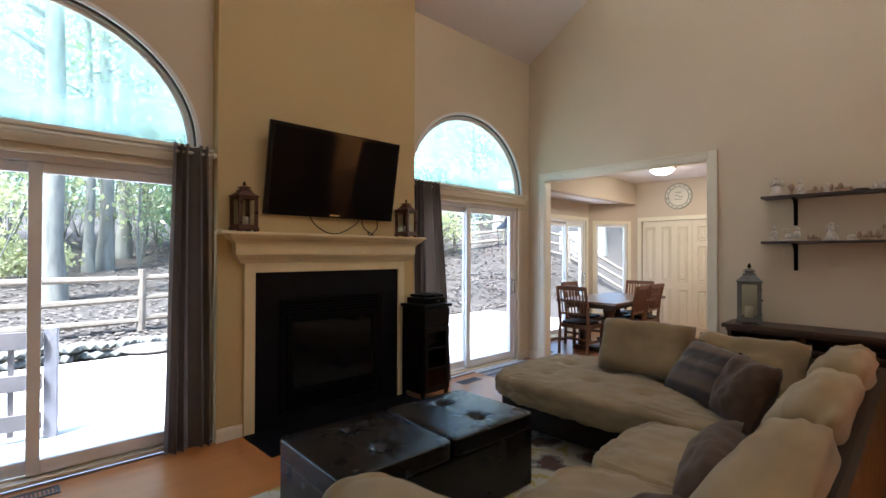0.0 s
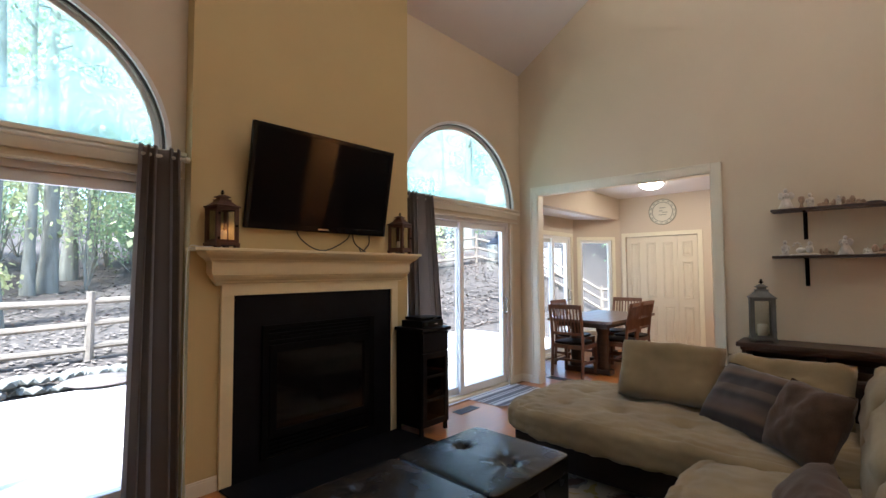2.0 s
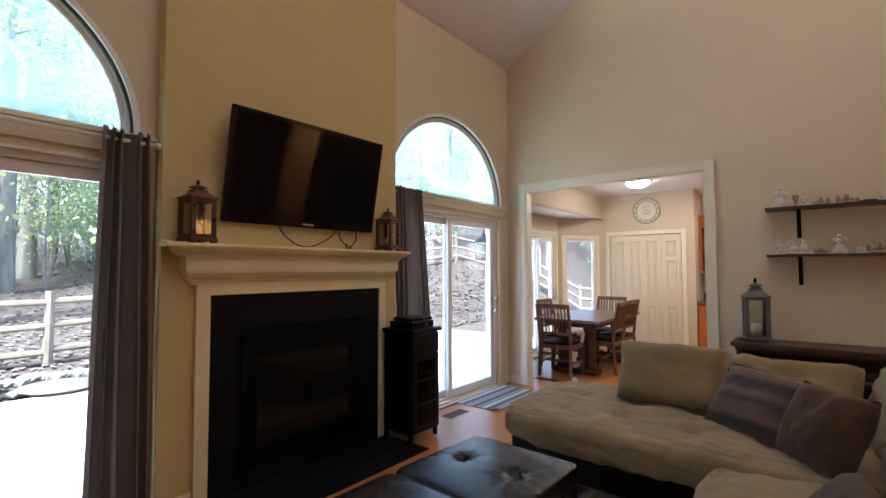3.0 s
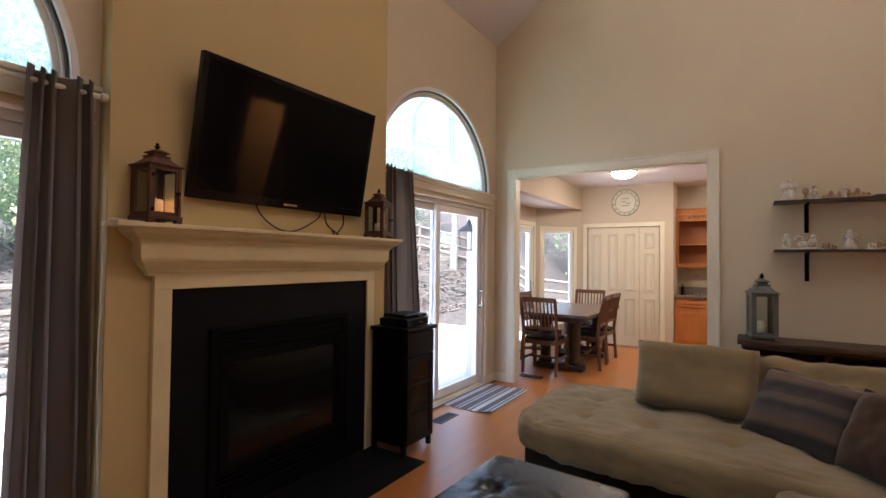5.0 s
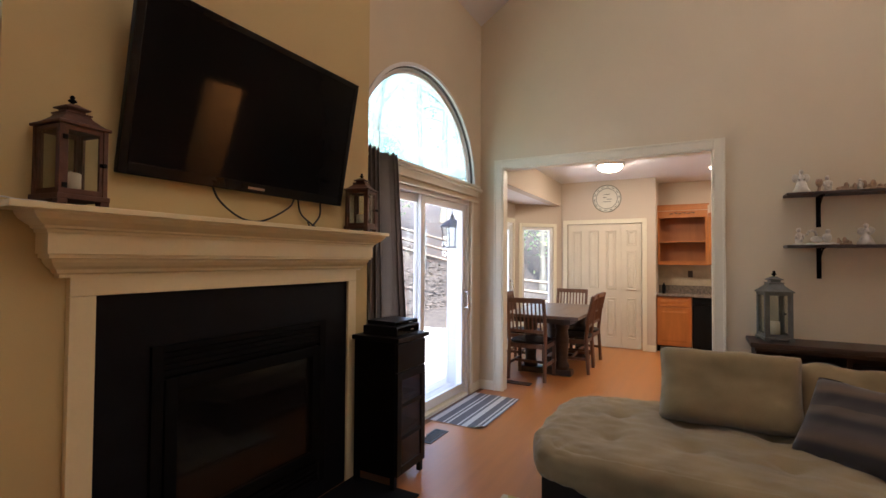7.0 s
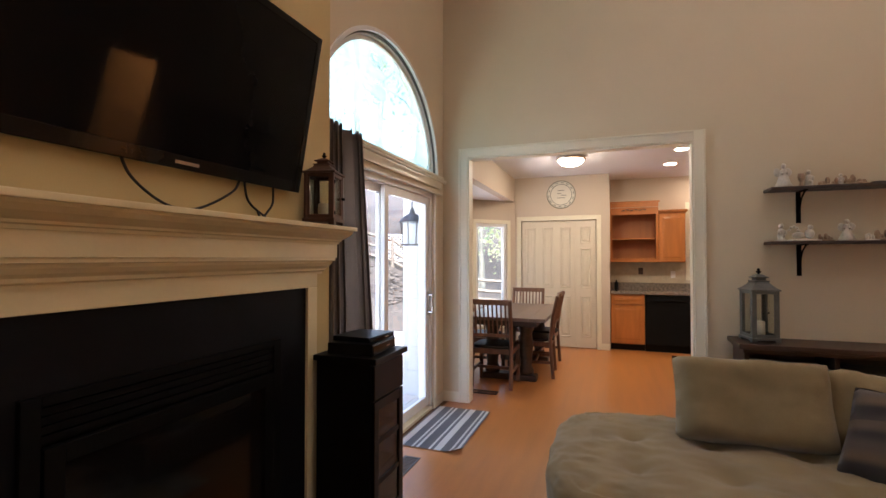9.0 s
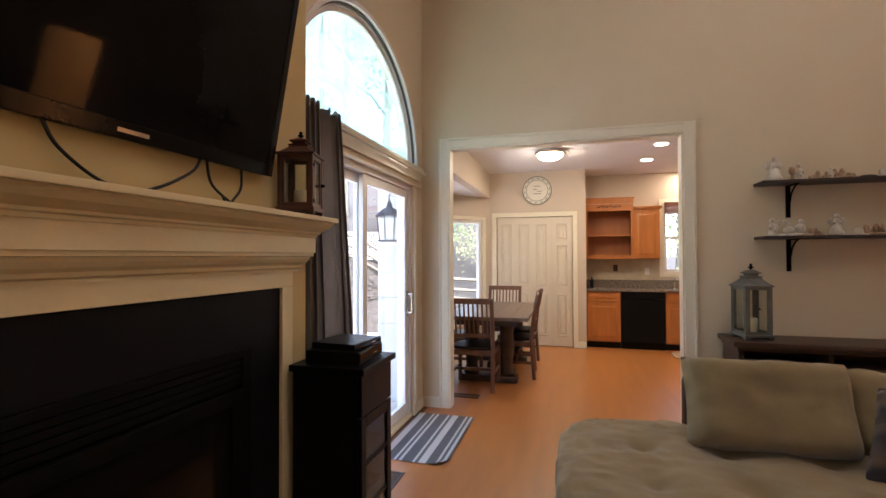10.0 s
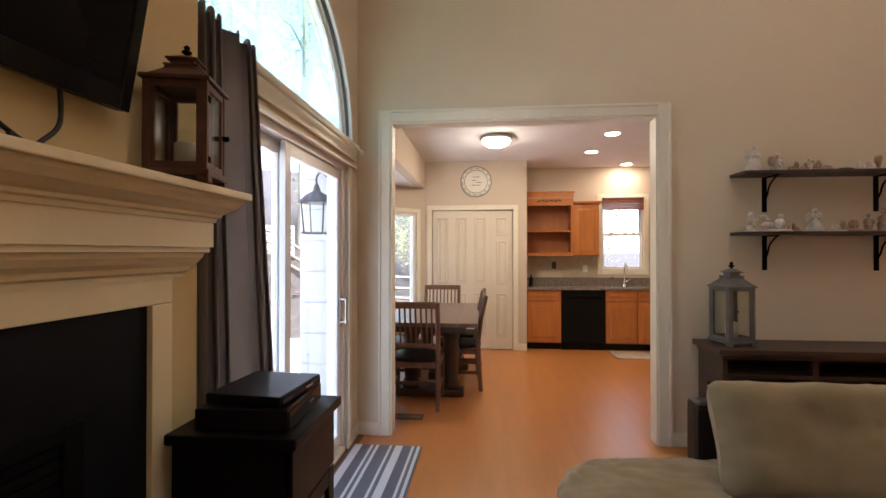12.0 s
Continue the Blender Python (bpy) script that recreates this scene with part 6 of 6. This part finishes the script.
def bush(x, y, h, r, n, material, seed):
    t = thing("bush", "leafy green woodland shrub", "bush", x, y, ground_z(x, y) - 0.05, group="woodland shrubs")
    g = np.random.default_rng(seed)
    bm = bmesh.new()
    tips = []
    for k in range(9):
        a = 2 * math.pi * k / 9 + g.uniform(-0.3, 0.3)
        tip = Vector((math.cos(a) * r * g.uniform(0.3, 0.9), math.sin(a) * r * g.uniform(0.3, 0.9), h * g.uniform(0.5, 1.0)))
        cyl(bm, (0, 0, 0), tip, 0.02, 0.006, 6)
        tips += [tip, tip * 0.75]
    part("stems", bm, M_BARK, t)
    v, f = [], []
    for k in range(n):
        p = np.array(tips[int(g.integers(len(tips)))]) + g.normal(0, 1, 3) * np.array([r * 0.25, r * 0.25, h * 0.12])
        s = g.uniform(0.04, 0.09)
        u = g.normal(0, 1, 3)
        u = u / np.linalg.norm(u) * s
        w = np.cross(u, g.normal(0, 1, 3))
        w = w / np.linalg.norm(w) * s * 0.6
        b = len(v)
        v += [tuple(p - u), tuple(p + w), tuple(p + u), tuple(p - w)]
        f.append((b, b + 1, b + 2, b + 3))
    me = bpy.data.meshes.new("foliage")
    me.from_pydata(v, [], f)
    me.materials.append(material)
    o = new("foliage", me)
    o.parent = t


for k in range(9):
    x, y = away(70 + 3.8 * k, (21.5, 25.0, 23.0)[k % 3])
    bush(x, y, 5.5 + (k * 0.618) % 1.0 * 3.0, 2.4, 2600, M_LEAF if k % 3 == 1 else M_LEAFY, 500 + k)
for k, deg in enumerate((90.5, 93.5, 79.0)):
    x, y = away(deg, 15.0 + 2.2 * k)
    bush(x, y, 3.2 + 1.2 * k, 1.3, 700, M_LEAFY, 520 + k)
rng2 = random.Random(8)
for k in range(30):
    x, y = away(36 + 90 * ((k * 0.618 + 0.1) % 1.0), rng2.uniform(24, 40))
    bush(x, max(y, 12), rng2.uniform(3.0, 7.5), rng2.uniform(1.8, 3.0), 2600, M_LEAFY if k % 5 == 2 else M_LEAF, 300 + k)
for k in range(10):
    x, y = away(62 + 44 * ((k * 0.618 + 0.3) % 1.0), rng2.uniform(19.5, 27))
    bush(x, y, rng2.uniform(2.5, 6.0), rng2.uniform(1.6, 2.6), 2600, M_LEAFY if k % 4 == 2 else M_LEAF, 400 + k)
for k, (deg, d, h, r) in enumerate(((88.0, 15.5, 1.0, 0.9), (54, 15, 2.6, 1.6), (51, 17, 3.0, 1.8), (47, 17, 1.6, 1.6), (58, 14, 2.0, 1.5), (40, 24, 2.6, 2.0), (75, 26, 3, 2.5), (84, 28, 3.2, 2.6), (92, 26, 3, 2.5), (68, 27, 3, 2.5), (62, 25, 3, 2.4), (22, 30, 3.4, 2.2), (14, 31, 3.4, 2.4), (6, 27, 3.4, 2.2), (0, 26, 3.6, 2.2))):
    x, y = away(deg, d)
    bush(x, y, h, r, 1500, M_LEAF if k % 3 else M_LEAFY, 200 + k)


# deck
DZ = -0.12
deck = thing("deck", "weathered pale wooden deck outside the patio doors", "deck", kind="structure")
part("deck_frame", B(-4.4, 9.6, 4.0, 8.28, DZ - 0.26, DZ - 0.032), M_RAIL, deck)
me_board = None
for k in range(30):
    y = 4.0 + 0.1435 * k
    for s in range(2):
        if me_board is None:
            me_board = mesh_of(B(-3.49, 3.49, 0, 0.138, -0.03, 0, 0.003), "deck_board", M_DECK)
        o = new("deck_board", me_board)
        o.parent = deck
        o.location = (-0.9 + 7.0 * s, y, DZ)


def railing(x0, y0, x1, y1, label, m_post, m_rail):
    r = thing("deck_railing", label, "railing", x0, y0, DZ, math.degrees(math.atan2(y1 - y0, x1 - x0)), group="deck railings")
    L = math.hypot(x1 - x0, y1 - y0)
    n = max(1, round(L / 1.7))
    for k in range(n + 1):
        x = L * k / n
        part("post", B(x - 0.045, x + 0.045, -0.045, 0.045, 0.0, 0.92, 0.006), m_post, r)
    part("top_rail", B(0.05, L, 0.046, 0.085, 0.76, 0.90, 0.004), m_rail, r)
    for z in (0.10, 0.42):
        part("rail", B(0.05, L, 0.046, 0.08, z, z + 0.13, 0.004), m_rail, r)
    for k in range(max(2, int(L / 0.4))):
        x = 0.25 + k * 0.4
        part("baluster", B(x - 0.018, x + 0.018, 0.01, 0.045, 0.05, 0.85), m_rail, r)


railing(0.16, 5.15, -3.6, 5.9, "wooden deck railing coloured dark for its shadowed side, with a pale end post", M_RAILW, M_RAIL)
railing(4.9, 8.1, 4.9, 6.9, "white wooden deck railing", M_SIDING, M_SIDING)


# split-rail fence over the slope
def fence():
    f = thing("split_rail_fence", "grey weathered split-rail fence along the slope", "fence")
    P = [(-7.0, 9.75), (-4.2, 9.75), (-1.2, 9.75), (1.72, 9.8), (4.4, 10.1), (7.0, 10.6), (9.6, 11.3), (12.2, 12.2), (14.6, 11.8), (16.4, 9.9), (17.2, 7.8), (17.3, 5.2), (17.3, 2.4), (17.3, -0.4)]
    rg = random.Random(9)
    for k, (x, y) in enumerate(P):
        z = ground_z(x, y)
        bm = bmesh.new()
        cyl(bm, (x, y, z - 0.1), (x + rg.uniform(-0.02, 0.02), y, z + 1.12), 0.07, 0.06, 8)
        part("post", bm, M_FENCE, f)
        if k:
            xa, ya = P[k - 1]
            za = ground_z(xa, ya)
            for hgt in (0.22, 0.58, 0.96):
                bm = bmesh.new()
                mx_, my_, mz_ = (x + xa) / 2, (y + ya) / 2, (z + za) / 2 + hgt + rg.uniform(-0.04, 0.04)
                cyl(bm, (xa, ya, za + hgt + rg.uniform(-0.03, 0.03)), (mx_, my_, mz_), 0.05, 0.06, 7)
                cyl(bm, (mx_, my_, mz_), (x, y, z + hgt + rg.uniform(-0.03, 0.03)), 0.06, 0.045, 7)
                part("rail", bm, M_FENCE, f)


fence()

# low stone edging beyond the deck
sw = thing("stone_edging", "low dry-laid fieldstone edging behind the deck", "stone wall")
rg = random.Random(4)
for k in range(60):
    u = k / 59
    x = -3.0 + 7.5 * u
    y = 9.02 + 0.12 * math.sin(u * 3.1) + 0.1 * rg.uniform(-1, 1)
    for j in range(3):
        bm = bmesh.new()
        bmesh.ops.create_icosphere(bm, subdivisions=1, radius=1, matrix=Matrix.Translation((x + 0.06 * j, y, -0.33 + 0.14 * j)) @ Matrix.Diagonal((rg.uniform(0.09, 0.17), rg.uniform(0.09, 0.14), rg.uniform(0.06, 0.09), 1)))
        part("stone", bm, M_STONE, sw)

fp = thing("fire_table", "round rusty copper fire bowl on short legs", "fire bowl", 1.62, 8.55, ground_z(1.62, 8.55))
part("bowl", lathe(bmesh.new(), [(0.10, 0.22), (0.30, 0.27), (0.40, 0.33), (0.45, 0.345), (0.45, 0.36), (0.02, 0.40)], 0, 0, 28), M_COPPER, fp, "", True)
for k in range(3):
    a = 2 * math.pi * k / 3 + 0.4
    part("leg", cyl(bmesh.new(), (0.3 * math.cos(a), 0.3 * math.sin(a), 0), (0.24 * math.cos(a), 0.24 * math.sin(a), 0.28), 0.014, n=8), M_IRON, fp)

M_LANP = mat("grey_painted_metal", (0.05, 0.052, 0.056), 0.5, var=0.2)
pl = thing("porch_lantern", "black metal porch lantern with clear panes on the outside wall", "porch lantern", 4.97, 4.095, 1.56)
bm = bmesh.new()
for sx in (-1, 1):
    for sy in (-1, 1):
        cyl(bm, (sx * 0.07, sy * 0.07, 0), (sx * 0.085, sy * 0.085, 0.22), 0.006, n=6)
box(bm, -0.085, 0.085, -0.085, 0.085, -0.01, 0.004)
part("cage", bm, M_LANP, pl)
part("roof", lathe(bmesh.new(), [(0.135, 0.22), (0.13, 0.235), (0.08, 0.28), (0.03, 0.31), (0.02, 0.35), (0.008, 0.37)], 0, 0, 12), M_LANP, pl)
part("pane", B(-0.068, 0.068, -0.068, 0.068, 0.005, 0.219), M_LGLASS, pl).visible_shadow = False
part("hook", curve_bm([(0, 0, 0.36), (0, 0.0, 0.42), (0, -0.04, 0.45), (0, -0.10, 0.40)], 0.007), M_LANP, pl)
part("back_plate", B(-0.05, 0.05, -0.113, -0.098, 0.30, 0.46, 0.004), M_LANP, pl)

lt = thing("lattice_panel", "white garden lattice panel beyond the deck", "lattice", 17.3, 10.2, ground_z(17.3, 10.2) - 0.05, -60)
part("frame", sash(bmesh.new(), -0.6, 0.6, -0.02, 0.02, 0.0, 1.06, 0.06), M_SIDING, lt)
for k in range(12):
    for s in (-1, 1):
        c = -1.0 + 2.0 * (k + 0.5) / 12
        a, b = max(-0.55, c - 0.48), min(0.55, c + 0.48)
        part("lattice_strip", cyl(bmesh.new(), (a, 0.006 * s, 0.53 + s * (a - c)), (b, 0.006 * s, 0.53 + s * (b - c)), 0.022, n=4), M_SIDING, lt)

# ---- floor boards last ----
fl = bpy.data.objects["floor"]
rg = random.Random(2)
bw = 0.082
me_cache = {}
near, far_v, far_f = 0, [], []
nrow = int((YW + 0.5 - YB) / bw)


def board_far(x0, x1, y0, y1):
    b = len(far_v)
    far_v.extend([(x0, y0, 0), (x1, y0, 0), (x1, y1, 0), (x0, y1, 0), (x0, y0, -0.012), (x1, y0, -0.012), (x1, y1, -0.012), (x0, y1, -0.012)])
    far_f.extend([(b, b + 1, b + 2, b + 3), (b, b + 4, b + 5, b + 1), (b + 1, b + 5, b + 6, b + 2), (b + 2, b + 6, b + 7, b + 3), (b + 3, b + 7, b + 4, b)])


for j in range(nrow):
    y0 = YB + j * bw
    if y0 + bw > BY:
        break
    x = XL - rg.uniform(0, 1.0)
    while x < XK:
        L = rg.choice((0.6, 0.9, 1.1, 1.4))
        xa, xb = max(x, XL), min(x + L, XK)
        x += L
        if xb - xa < 0.05:
            continue
        if y0 + bw > YW + 0.005:
            xa, xb = max(xa, BX0), min(xb, BX1 + (BY - y0))
            if xa < W1 or xb - xa < 0.05:
                continue
        if 3.1 < xa < 8.0 and 1.5 < y0 < 3.8 and xb - xa == L and near < 300:
            near += 1
            if L not in me_cache:
                me_cache[L] = mesh_of(B(0, L, 0, bw, -0.012, 0.0), "floor_board", M_OAK)
            o = new("floor_board", me_cache[L])
            o.location = (xa, y0, 0)
            o.parent = fl
        else:
            board_far(xa, xb, y0, y0 + bw)
me = bpy.data.meshes.new("floor_boards_rest")
me.from_pydata(far_v, [], far_f)
M_OAK2 = M_OAK.copy()
isl = M_OAK2.node_tree.nodes.new("ShaderNodeNewGeometry")
for lk in list(M_OAK2.node_tree.links):
    if lk.from_node.type == "OBJECT_INFO":
        M_OAK2.node_tree.links.new(isl.outputs["Random Per Island"], lk.to_socket)
me.materials.append(M_OAK2)
o = new("floor_boards", me)
o.parent = fl
o["kind"] = "stuff"
